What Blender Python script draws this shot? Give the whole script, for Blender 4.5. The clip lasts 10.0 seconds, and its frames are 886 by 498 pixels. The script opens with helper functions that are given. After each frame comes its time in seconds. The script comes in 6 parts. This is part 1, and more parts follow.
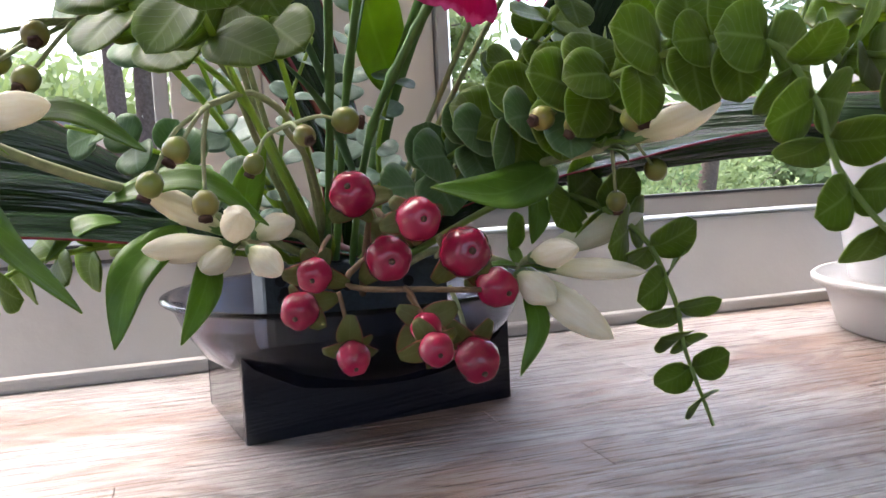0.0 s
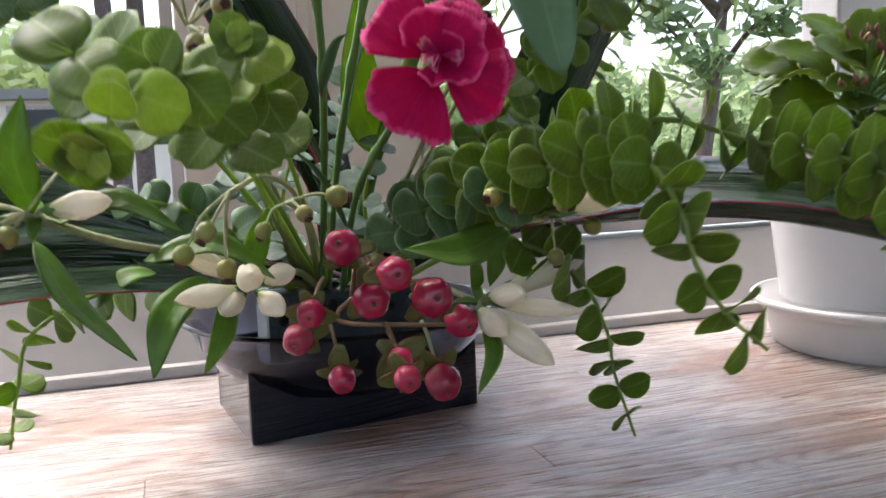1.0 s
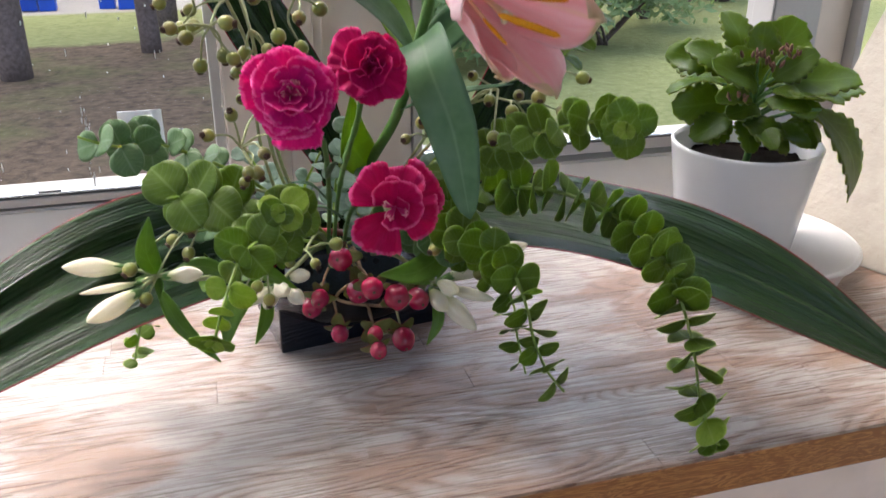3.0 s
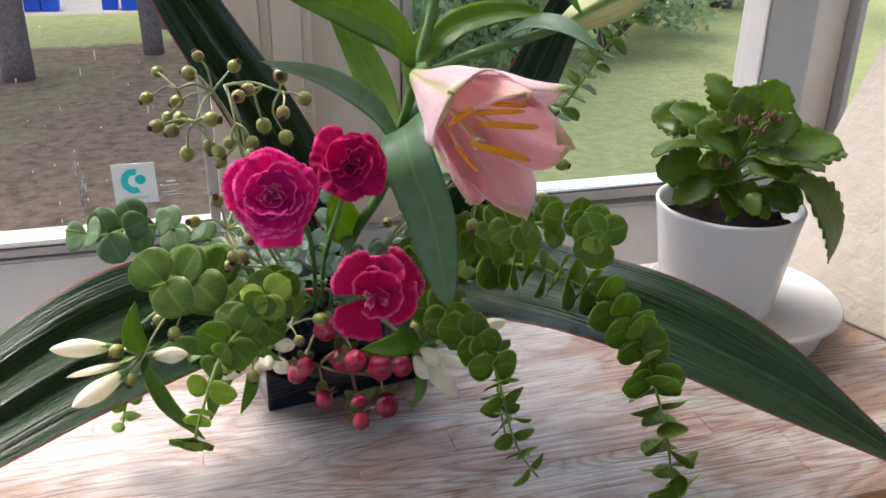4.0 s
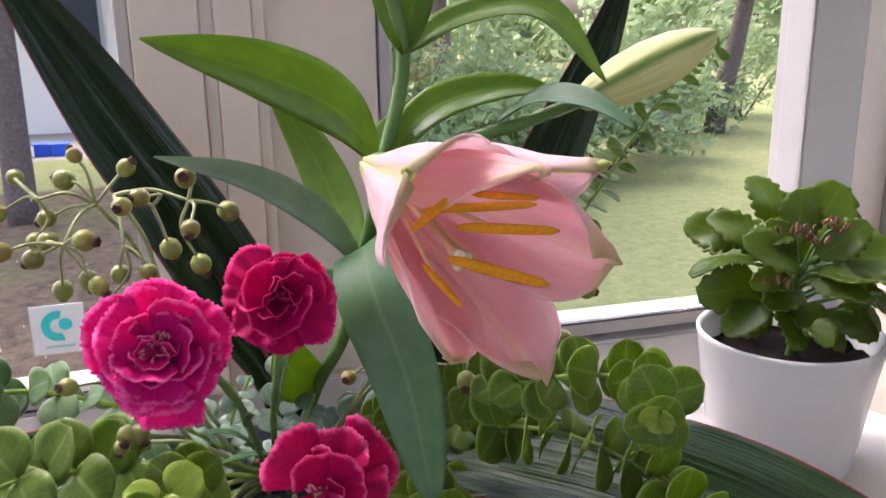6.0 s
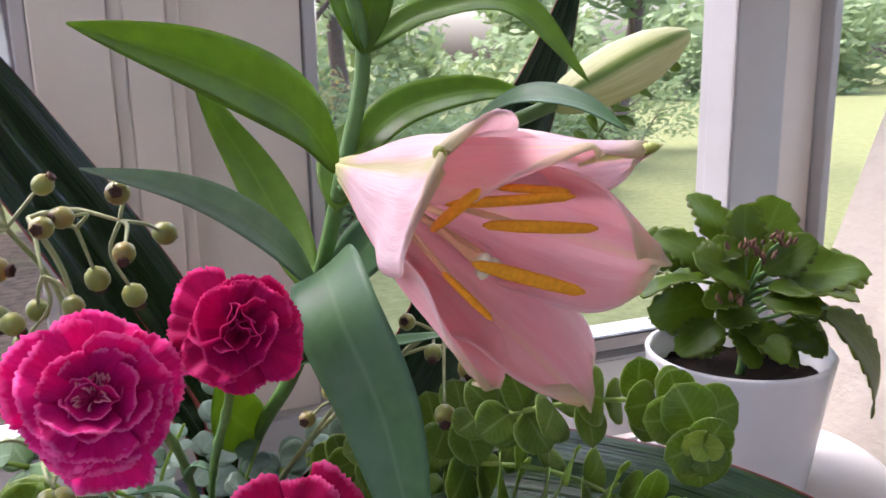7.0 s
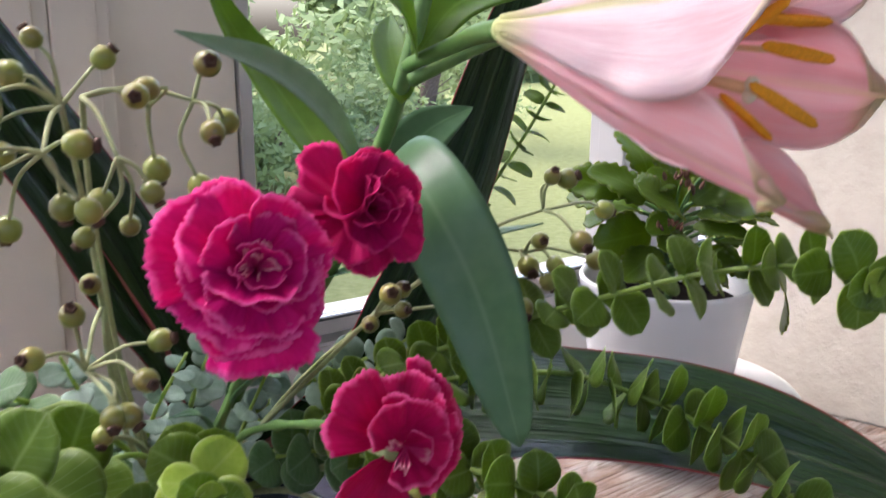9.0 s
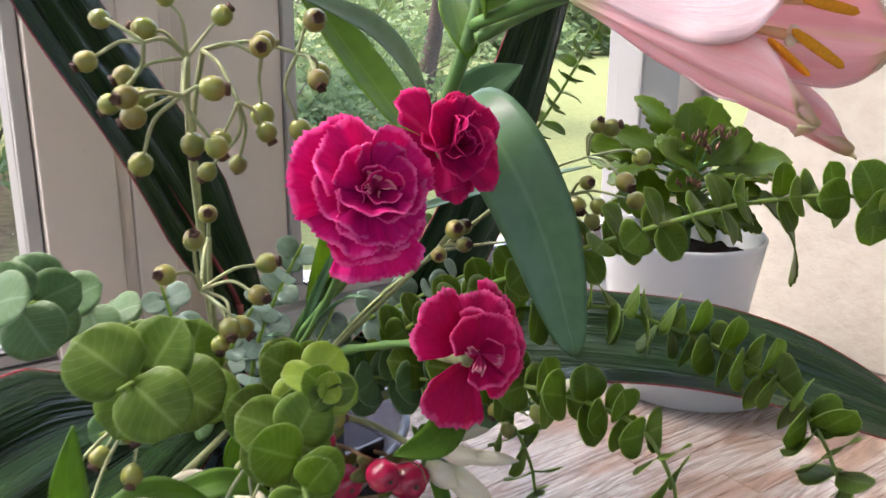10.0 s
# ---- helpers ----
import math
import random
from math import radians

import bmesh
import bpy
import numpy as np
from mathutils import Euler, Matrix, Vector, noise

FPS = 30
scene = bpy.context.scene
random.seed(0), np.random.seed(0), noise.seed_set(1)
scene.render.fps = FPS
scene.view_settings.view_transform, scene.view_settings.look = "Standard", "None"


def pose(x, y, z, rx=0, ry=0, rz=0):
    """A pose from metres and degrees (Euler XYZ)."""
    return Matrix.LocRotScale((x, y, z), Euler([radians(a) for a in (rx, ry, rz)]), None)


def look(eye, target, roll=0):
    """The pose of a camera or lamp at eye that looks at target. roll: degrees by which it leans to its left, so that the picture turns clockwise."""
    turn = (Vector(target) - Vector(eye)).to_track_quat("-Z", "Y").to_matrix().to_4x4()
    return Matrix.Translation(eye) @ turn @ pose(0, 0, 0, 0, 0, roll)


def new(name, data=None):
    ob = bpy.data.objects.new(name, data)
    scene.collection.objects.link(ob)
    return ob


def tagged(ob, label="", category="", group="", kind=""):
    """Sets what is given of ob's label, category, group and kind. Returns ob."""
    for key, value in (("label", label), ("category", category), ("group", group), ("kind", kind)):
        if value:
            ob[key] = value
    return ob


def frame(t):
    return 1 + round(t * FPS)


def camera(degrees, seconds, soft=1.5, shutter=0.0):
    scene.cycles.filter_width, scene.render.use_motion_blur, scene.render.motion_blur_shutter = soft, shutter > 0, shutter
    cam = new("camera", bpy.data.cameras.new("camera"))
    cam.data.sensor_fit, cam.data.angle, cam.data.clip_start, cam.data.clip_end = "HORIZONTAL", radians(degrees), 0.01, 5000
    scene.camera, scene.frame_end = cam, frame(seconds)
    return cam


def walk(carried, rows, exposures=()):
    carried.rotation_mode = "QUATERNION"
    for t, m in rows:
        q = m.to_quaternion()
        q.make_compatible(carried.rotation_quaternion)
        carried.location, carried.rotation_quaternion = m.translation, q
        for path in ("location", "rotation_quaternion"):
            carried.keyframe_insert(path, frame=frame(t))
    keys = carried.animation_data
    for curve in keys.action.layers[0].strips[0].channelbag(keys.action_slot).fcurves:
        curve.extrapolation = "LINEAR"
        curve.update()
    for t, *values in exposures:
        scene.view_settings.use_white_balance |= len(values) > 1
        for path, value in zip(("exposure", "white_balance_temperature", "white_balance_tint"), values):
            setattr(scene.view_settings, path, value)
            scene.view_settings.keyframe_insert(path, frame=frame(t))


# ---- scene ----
cam = camera(55.4, 10.0, shutter=0.5)
ROWS = [  # seconds, eye, yaw, pitch, roll
    (0, -0.0683, -0.3626, 0.1005, -17.10, -5.45, -2.89),
    (0.5, -0.0708, -0.3813, 0.1070, -17.11, -6.28, -2.75),
    (1, -0.0763, -0.4202, 0.1318, -17.44, -7.10, -2.17),
    (1.5, -0.0841, -0.4712, 0.1708, -17.79, -12.55, -1.30),
    (2, -0.0856, -0.5155, 0.2237, -16.91, -18.99, -1.18),
    (3.5, -0.0811, -0.5561, 0.3296, -15.83, -24.36, 0.60),
    (4, -0.0724, -0.5484, 0.3454, -16.08, -24.04, 0.90),
    (4.5, -0.0680, -0.5387, 0.3439, -16.08, -23.02, 0.77),
    (5, -0.0505, -0.5083, 0.3349, -15.88, -21.40, 0.45),
    (5.5, -0.0303, -0.4670, 0.3194, -14.83, -18.04, -0.56),
    (7, -0.0438, -0.4042, 0.2935, -22.49, -12.82, -1.14),
    (7.5, -0.0582, -0.3848, 0.2891, -27.64, -12.65, -0.63),
    (8, -0.0717, -0.3727, 0.2847, -31.64, -12.29, 0.36),
    (8.5, -0.0918, -0.3693, 0.2788, -34.10, -13.30, 0.24),
    (9, -0.1162, -0.3641, 0.2654, -35.63, -14.17, 0.60),
    (9.5, -0.1338, -0.3667, 0.2551, -35.66, -14.62, 0.48),
    (10, -0.1566, -0.3823, 0.2608, -35.76, -15.70, 0.57),
]
walk(cam, [(t, pose(x, y, z, 90 + pitch, 0, yaw) @ pose(0, 0, 0, 0, 0, roll)) for t, x, y, z, yaw, pitch, roll in ROWS],
     [(0.0, 2.58, 6100, 12), (2.0, 2.33, 6100, 9), (4.5, 2.29, 6100, 10), (5.5, 2.56, 6250, 19), (7.0, 2.44, 5850, 20), (8.5, 2.31, 5850, 16), (10.0, 2.50, 6150, 11)])

# ---- world and light ----
world = bpy.data.worlds.new("overcast_sky")
scene.world = world
world.use_nodes = True
wt = world.node_tree
wt.nodes.clear()
sky = wt.nodes.new("ShaderNodeTexSky")
sky.sky_type = "NISHITA"
sky.sun_disc = False
sky.sun_elevation = radians(62)
sky.sun_rotation = radians(-30)
sky.air_density, sky.dust_density, sky.ozone_density = 1.0, 6.0, 1.0
desat = wt.nodes.new("ShaderNodeHueSaturation")
desat.inputs["Saturation"].default_value = 0.85
wbg = wt.nodes.new("ShaderNodeBackground")
wbg.inputs["Strength"].default_value = 0.15
wout = wt.nodes.new("ShaderNodeOutputWorld")
wt.links.new(sky.outputs[0], desat.inputs["Color"])
wt.links.new(desat.outputs[0], wbg.inputs["Color"])
wt.links.new(wbg.outputs[0], wout.inputs["Surface"])

sun_data = bpy.data.lights.new("sun", "SUN")
sun_data.energy, sun_data.angle, sun_data.color = 0.12, radians(60), (1.0, 0.98, 0.95)
sun = new("sun", sun_data)
sun.matrix_world = look((-3.0, 5, 11), (0, 0, 0))


# ---- materials ----
class Mat:
    """A node material with short helpers."""

    def __init__(self, name):
        self.m = bpy.data.materials.new(name)
        self.m.use_nodes = True
        self.t = self.m.node_tree
        self.n = self.t.nodes
        self.b = self.n["Principled BSDF"]
        self.out = self.n["Material Output"]

    def link(self, a, b):
        self.t.links.new(a, b)

    def node(self, kind, **inputs):
        nd = self.n.new(kind)
        for k, v in inputs.items():
            nd.inputs[k.replace("_", " ")].default_value = v
        return nd

    def uv(self):
        return self.n.new("ShaderNodeUVMap").outputs[0]

    def obj(self):
        return self.n.new("ShaderNodeTexCoord").outputs["Object"]

    def world(self):
        return self.n.new("ShaderNodeNewGeometry").outputs["Position"]

    def rnd(self):
        return self.n.new("ShaderNodeObjectInfo").outputs["Random"]

    def noise(self, vec, scale, detail=4.0, rough=0.55, stretch=None, dist=0.0):
        if stretch:
            mp = self.n.new("ShaderNodeMapping")
            mp.inputs["Scale"].default_value = stretch
            self.link(vec, mp.inputs["Vector"])
            vec = mp.outputs[0]
        nz = self.node("ShaderNodeTexNoise", Scale=scale, Detail=detail, Roughness=rough, Distortion=dist)
        self.link(vec, nz.inputs["Vector"])
        return nz.outputs["Fac"]

    def ramp(self, fac, *stops):
        r = self.n.new("ShaderNodeValToRGB")
        el = r.color_ramp.elements
        while len(el) < len(stops):
            el.new(0.5)
        for e, (p, c) in zip(el, stops):
            e.position = p
            e.color = (*c, 1.0) if isinstance(c, tuple) else (c, c, c, 1.0)
        self.link(fac, r.inputs["Fac"])
        return r.outputs["Color"]

    def mix(self, fac, a, b, mode="MIX"):
        mx = self.n.new("ShaderNodeMix")
        mx.data_type, mx.blend_type = "RGBA", mode
        for src, slot in ((fac, 0), (a, 6), (b, 7)):
            if isinstance(src, (int, float)):
                mx.inputs[slot].default_value = src
            elif isinstance(src, tuple):
                mx.inputs[slot].default_value = (*src, 1.0)
            else:
                self.link(src, mx.inputs[slot])
        return mx.outputs[2]

    def math(self, op, a, b=0.0, c=0.0):
        nd = self.n.new("ShaderNodeMath")
        nd.operation = op
        for k, src in enumerate((a, b, c)):
            if isinstance(src, (int, float)):
                nd.inputs[k].default_value = src
            else:
                self.link(src, nd.inputs[k])
        return nd.outputs[0]

    def split(self, vec):
        s = self.n.new("ShaderNodeSeparateXYZ")
        self.link(vec, s.inputs[0])
        return s.outputs

    def color(self, src):
        if isinstance(src, tuple):
            self.b.inputs["Base Color"].default_value = (*src, 1.0)
        else:
            self.link(src, self.b.inputs["Base Color"])
        return self

    def set(self, rough=0.5, metal=0.0, spec=0.5, coat=0.0, **more):
        self.b.inputs["Roughness"].default_value = rough
        self.b.inputs["Metallic"].default_value = metal
        self.b.inputs["Specular IOR Level"].default_value = spec
        self.b.inputs["Coat Weight"].default_value = coat
        for k, v in more.items():
            self.b.inputs[k.replace("_", " ")].default_value = v
        return self

    def bump(self, height, strength=0.3, distance=0.001):
        bp = self.node("ShaderNodeBump", Strength=strength, Distance=distance)
        self.link(height, bp.inputs["Height"])
        self.link(bp.outputs[0], self.b.inputs["Normal"])
        return bp

    def thin(self, amount, tint):
        """Lets light through, as a leaf or petal does."""
        tr = self.n.new("ShaderNodeBsdfTranslucent")
        if isinstance(tint, tuple):
            tr.inputs["Color"].default_value = (*tint, 1.0)
        else:
            self.link(tint, tr.inputs["Color"])
        ms = self.node("ShaderNodeMixShader", Fac=amount)
        self.link(self.b.outputs[0], ms.inputs[1])
        self.link(tr.outputs[0], ms.inputs[2])
        self.link(ms.outputs[0], self.out.inputs["Surface"])
        return self


def leaf_material(name, dark, light, vein, glow, rough=0.45, side=9.0, edge=None, veins=0.35, amount=0.35, bloom=None, spec=0.4):
    """A leaf: u runs across, v from stalk to tip; midrib, side veins, mottling and, where given, a coloured margin."""
    a = Mat(name)
    u, v, _ = a.split(a.uv())
    across = a.math("ABSOLUTE", a.math("SUBTRACT", a.math("MULTIPLY", u, 2.0), 1.0))
    mott = a.noise(a.obj(), 160.0, 5.0)
    big = a.noise(a.obj(), 28.0, 3.0)
    base = a.mix(a.ramp(mott, (0.3, 0.0), (0.7, 1.0)), dark, light)
    tone = a.math("MULTIPLY_ADD", a.rnd(), 0.45, 0.85)
    base = a.mix(1.0, base, a.ramp(a.math("MULTIPLY", tone, a.math("MULTIPLY_ADD", big, 0.5, 0.75)), (0.0, 0.0), (1.0, 1.0)), "MULTIPLY")
    if bloom:
        base = a.mix(a.ramp(big, (0.35, 0.0), (0.75, 0.6)), base, bloom)
    rib = a.ramp(across, (0.0, 1.0), (0.045, 0.6), (0.09, 0.0))
    wave = a.math("SINE", a.math("MULTIPLY", a.math("SUBTRACT", v, a.math("MULTIPLY", across, 0.35)), side * 6.283))
    lines = a.ramp(wave, (0.93, 0.0), (1.0, 0.7))
    mask = a.math("MULTIPLY", a.math("MAXIMUM", rib, lines), veins)
    col = a.mix(mask, base, vein)
    if edge:
        col = a.mix(a.ramp(across, (0.93, 0.0), (0.985, 0.9)), col, edge)
    a.color(col).set(rough, spec=spec)
    a.bump(a.math("ADD", a.math("MULTIPLY", mott, 0.5), mask), 0.25, 0.0006)
    return a.thin(amount, a.mix(0.5, col, glow, "MIX")).m


def petal_material(name, deep, pale, tip, amount=0.35, rough=0.6, tipstart=0.8, streak=26.0, low=0.72):
    a = Mat(name)
    u, v, _ = a.split(a.uv())
    st = a.noise(a.uv(), 5.0, 5.0, stretch=(streak / 5.0, 1.0, 1.0))
    mott = a.noise(a.obj(), 220.0, 4.0)
    col = a.mix(a.ramp(st, (0.3, 0.0), (0.75, 0.75)), deep, pale)
    col = a.mix(a.ramp(a.math("ADD", v, a.math("MULTIPLY", a.math("SUBTRACT", mott, 0.5), 0.3)), (tipstart, 0.0), (min(1.0, tipstart + 0.18), 0.85)), col, tip)
    col = a.mix(1.0, col, a.ramp(a.math("MULTIPLY_ADD", a.rnd(), 1.02 - low, low), (0.0, 0.0), (1.0, 1.0)), "MULTIPLY")
    a.color(col).set(rough, spec=0.18)
    a.bump(a.math("ADD", st, mott), 0.35, 0.0006)
    return a.thin(amount, col).m


def lily_material(name, deep, pale, rib, band, strength, amount):
    """Lily petal: fine veins along it, a pale margin, a yellow-green base and a green-tinged midrib."""
    a = Mat(name)
    u, v, _ = a.split(a.uv())
    across = a.math("ABSOLUTE", a.math("SUBTRACT", a.math("MULTIPLY", u, 2.0), 1.0))
    st = a.noise(a.uv(), 4.0, 5.0, stretch=(4.0, 0.8, 1.0))
    veins = a.noise(a.uv(), 9.0, 3.0, stretch=(7.0, 0.35, 1.0), dist=0.15)
    mott = a.noise(a.obj(), 260.0, 4.0)
    cloud = a.noise(a.obj(), 34.0, 3.0)
    col = a.mix(a.ramp(a.math("ADD", st, a.math("MULTIPLY_ADD", cloud, 0.5, -0.25)), (0.28, 0.0), (0.72, 1.0)), deep, pale)
    col = a.mix(a.ramp(veins, (0.55, 0.0), (0.72, 0.30)), col, tuple(c * f for c, f in zip(deep, (0.95, 0.80, 0.86))))
    col = a.mix(a.ramp(across, (0.72, 0.0), (1.0, 0.55)), col, (0.93, 0.84, 0.82))
    edge = a.math("ADD", across, a.math("MULTIPLY_ADD", st, 0.12, -0.06))
    ends = a.ramp(v, (0.0, 1.0), (0.30, 0.75), (0.70, 0.55), (0.95, 1.0))
    col = a.mix(a.math("MULTIPLY", a.ramp(edge, (band * 0.25, strength), (band, 0.0)), ends), col, rib)
    col = a.mix(a.ramp(v, (0.02, 0.9), (0.20, 0.0)), col, (0.62, 0.64, 0.30))
    col = a.mix(a.ramp(v, (0.93, 0.0), (1.0, 0.8)), col, (0.66, 0.64, 0.34))
    col = a.mix(a.ramp(mott, (0.72, 0.0), (0.78, 0.25)), col, (0.62, 0.42, 0.40))
    a.color(col).set(0.46, spec=0.28)
    a.bump(a.math("ADD", a.math("MULTIPLY", st, 1.6), a.math("ADD", a.math("MULTIPLY", veins, 0.8), a.math("MULTIPLY", mott, 0.35))), 0.5, 0.0007)
    return a.thin(amount, col).m


def plain(name, base, rough=0.5, var=0.2, scale=120.0, spec=0.4, metal=0.0, coat=0.0, bump=0.15, second=None):
    a = Mat(name)
    f = a.noise(a.obj(), scale, 5.0)
    g = a.noise(a.obj(), scale * 0.16, 3.0)
    dim = tuple(c * (1 - var) for c in base)
    col = a.mix(a.ramp(f, (0.3, 0.0), (0.7, 1.0)), dim, base)
    col = a.mix(a.ramp(g, (0.4, 0.0), (0.7, 0.5)), col, second or tuple(c * (1 - 0.7 * var) for c in base))
    a.color(col).set(rough, metal, spec, coat)
    if bump:
        a.bump(f, bump, 0.0006)
    return a.m


def wood_top():
    """Limed, worn oak: pale lime rubbed off along brown grain that runs along x."""
    a = Mat("limed_wood")
    p = a.world()
    off = a.n.new("ShaderNodeCombineXYZ")
    a.link(a.math("MULTIPLY", a.rnd(), 3.7), off.inputs[0])
    a.link(a.math("MULTIPLY", a.rnd(), 0.5), off.inputs[1])
    add = a.n.new("ShaderNodeVectorMath")
    a.link(p, add.inputs[0])
    a.link(off.outputs[0], add.inputs[1])
    v = add.outputs[0]
    fig = a.noise(v, 4.2, 1.5, 0.45, (1.0, 5.0, 1.0), 0.35)
    rings = a.math("SINE", a.math("MULTIPLY", fig, 95.0))
    fine = a.noise(v, 60.0, 5.0, 0.6, (0.30, 9.0, 1.0))
    pores = a.noise(v, 300.0, 4.0, 0.65, (0.10, 3.5, 1.0))
    worn = a.noise(p, 7.0, 7.0, 0.62, (1.0, 2.6, 1.0), 0.5)
    patch = a.noise(p, 3.0, 3.0, 0.6, (1.0, 2.0, 1.0))
    cloud = a.noise(p, 16.0, 5.0, 0.6, (1.0, 1.8, 1.0))
    lime = a.mix(a.ramp(fine, (0.25, 0.0), (0.75, 1.0)), (0.305, 0.265, 0.245), (0.40, 0.358, 0.338))
    lime = a.mix(a.ramp(cloud, (0.45, 0.0), (0.75, 0.45)), lime, (0.245, 0.18, 0.15))
    brown = a.mix(a.ramp(rings, (0.1, 0.0), (0.9, 1.0)), (0.235, 0.140, 0.095), (0.150, 0.078, 0.050))
    wear = a.math("ADD", a.math("MULTIPLY", worn, 0.8), a.math("ADD", a.math("MULTIPLY", patch, 0.35), a.math("MULTIPLY_ADD", rings, 0.025, a.math("MULTIPLY", fine, 0.12))))
    front = a.math("MULTIPLY", a.math("SUBTRACT", -0.06, a.split(p)[1]), 0.38)
    wear = a.math("ADD", wear, a.math("MAXIMUM", front, 0.0))
    col = a.mix(a.ramp(wear, (0.625, 0.0), (0.72, 0.92)), lime, brown)
    lines = a.ramp(a.math("MULTIPLY", a.ramp(rings, (0.55, 0.0), (0.95, 1.0)), a.ramp(a.math("ADD", cloud, a.math("MULTIPLY", fine, 0.5)), (0.55, 0.0), (0.95, 1.0))), (0.0, 0.0), (1.0, 0.55))
    col = a.mix(lines, col, (0.13, 0.08, 0.06))
    col = a.mix(a.ramp(pores, (0.64, 0.0), (0.74, 0.35)), col, (0.13, 0.085, 0.065))
    col = a.mix(1.0, col, a.ramp(a.math("MULTIPLY_ADD", a.rnd(), 0.14, 0.88), (0.0, 0.0), (1.0, 1.0)), "MULTIPLY")
    a.color(col).set(0.36, spec=0.90)
    a.link(a.ramp(a.math("ADD", fine, a.math("MULTIPLY", worn, 0.5)), (0.45, 0.14), (1.0, 0.44)), a.b.inputs["Roughness"])
    a.bump(a.math("ADD", a.math("MULTIPLY", fine, 0.5), a.math("ADD", a.math("MULTIPLY", pores, -0.8), a.math("ADD", a.math("MULTIPLY", rings, -0.35), a.math("MULTIPLY", worn, 2.5)))), 0.75, 0.0013)
    return a.m


def wood_edge():
    a = Mat("varnished_pine")
    p = a.world()
    fig = a.noise(p, 14.0, 5.0, 0.6, (1.0, 3.0, 9.0), 1.5)
    rings = a.math("SINE", a.math("MULTIPLY", fig, 55.0))
    col = a.mix(a.ramp(rings, (0.0, 0.0), (1.0, 1.0)), (0.23, 0.085, 0.025), (0.42, 0.19, 0.06))
    col = a.mix(a.ramp(a.noise(p, 18.0), (0.62, 0.0), (0.72, 0.7)), col, (0.10, 0.035, 0.012))
    a.color(col).set(0.35, coat=0.3)
    a.bump(rings, 0.1, 0.0004)
    return a.m


def paint(name, base, rough=0.45, dirt=(0.35, 0.32, 0.28), amount=0.35, lumps=0.12, scale=30.0):
    a = Mat(name)
    p = a.world()
    f = a.noise(p, scale, 6.0, 0.6)
    s = a.noise(p, 140.0, 4.0, 0.6)
    col = a.mix(a.ramp(f, (0.45, 0.0), (0.8, amount)), base, dirt)
    col = a.mix(a.ramp(s, (0.70, 0.0), (0.76, 0.5)), col, dirt)
    a.color(col).set(rough)
    a.bump(a.math("ADD", f, s), lumps, 0.0015)
    return a.m


M_TOP, M_EDGE = wood_top(), wood_edge()
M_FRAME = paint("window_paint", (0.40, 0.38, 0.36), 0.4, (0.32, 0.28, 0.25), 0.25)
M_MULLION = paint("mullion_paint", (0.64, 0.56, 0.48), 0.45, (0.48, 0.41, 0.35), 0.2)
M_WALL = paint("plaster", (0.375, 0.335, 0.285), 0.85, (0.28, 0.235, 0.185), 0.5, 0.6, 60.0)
M_ROOM = paint("room_paint", (0.82, 0.82, 0.81), 0.9, (0.7, 0.66, 0.6), 0.3)
M_PANEL = paint("panel_paint", (0.72, 0.58, 0.50), 0.6, (0.5, 0.4, 0.34), 0.4)
M_FLOOR = plain("floor_boards", (0.30, 0.19, 0.11), 0.4, 0.4, 20.0)
M_GASKET = plain("rubber_gasket", (0.05, 0.05, 0.05), 0.6)
M_POT = plain("glazed_white", (0.57, 0.56, 0.555), 0.22, 0.03, 60.0, 0.5, bump=0.02)
M_SAUCER = plain("white_plastic", (0.54, 0.525, 0.51), 0.35, 0.05, 60.0, 0.4, bump=0.04, second=(0.45, 0.43, 0.40))
M_SOIL = plain("potting_soil", (0.013, 0.008, 0.006), 0.95, 0.6, 500.0, 0.08, bump=1.0)
M_BLACK = plain("black_lacquer", (0.004, 0.005, 0.011), 0.05, 0.2, 90.0, 0.40, bump=0.02)
def clear_material(name, tint, rough, ior):
    a = Mat(name)
    smear = a.noise(a.obj(), 40.0, 4.0)
    a.color(tint).set(rough, spec=0.5, Transmission_Weight=1.0, IOR=ior)
    a.link(a.ramp(smear, (0.4, rough), (0.8, rough + 0.10)), a.b.inputs["Roughness"])
    return a.m


M_ACRYLIC = clear_material("clear_acrylic", (0.80, 0.81, 0.83), 0.02, 1.25)
M_SMOKE = clear_material("smoky_clear_bowl", (0.27, 0.29, 0.40), 0.02, 1.30)
M_FOAM = plain("floral_foam", (0.055, 0.072, 0.085), 0.9, 0.4, 500.0, bump=0.6)
M_HOLE_SHADE = plain("hole_shade", (0.01, 0.012, 0.014), 0.9)
M_STEM = plain("green_stem", (0.10, 0.20, 0.045), 0.5, 0.3, 200.0)
M_STEM_PALE = plain("pale_stalk", (0.32, 0.36, 0.17), 0.6, 0.35, 300.0, second=(0.26, 0.22, 0.11))
M_TWIG = plain("brown_twig", (0.20, 0.12, 0.06), 0.7, 0.4, 300.0)
M_EUC = leaf_material("eucalyptus_leaf", (0.055, 0.104, 0.012), (0.122, 0.195, 0.026), (0.42, 0.52, 0.20), (0.44, 0.61, 0.03), 0.42, 7.0, (0.24, 0.32, 0.10), 0.38, 0.48, None, 0.30)
M_EUC_BLUE = leaf_material("eucalyptus_leaf_bluish", (0.065, 0.135, 0.045), (0.12, 0.21, 0.085), (0.32, 0.42, 0.26), (0.26, 0.42, 0.08), 0.5, 7.0, (0.26, 0.34, 0.20), 0.4, 0.36, (0.13, 0.21, 0.12))
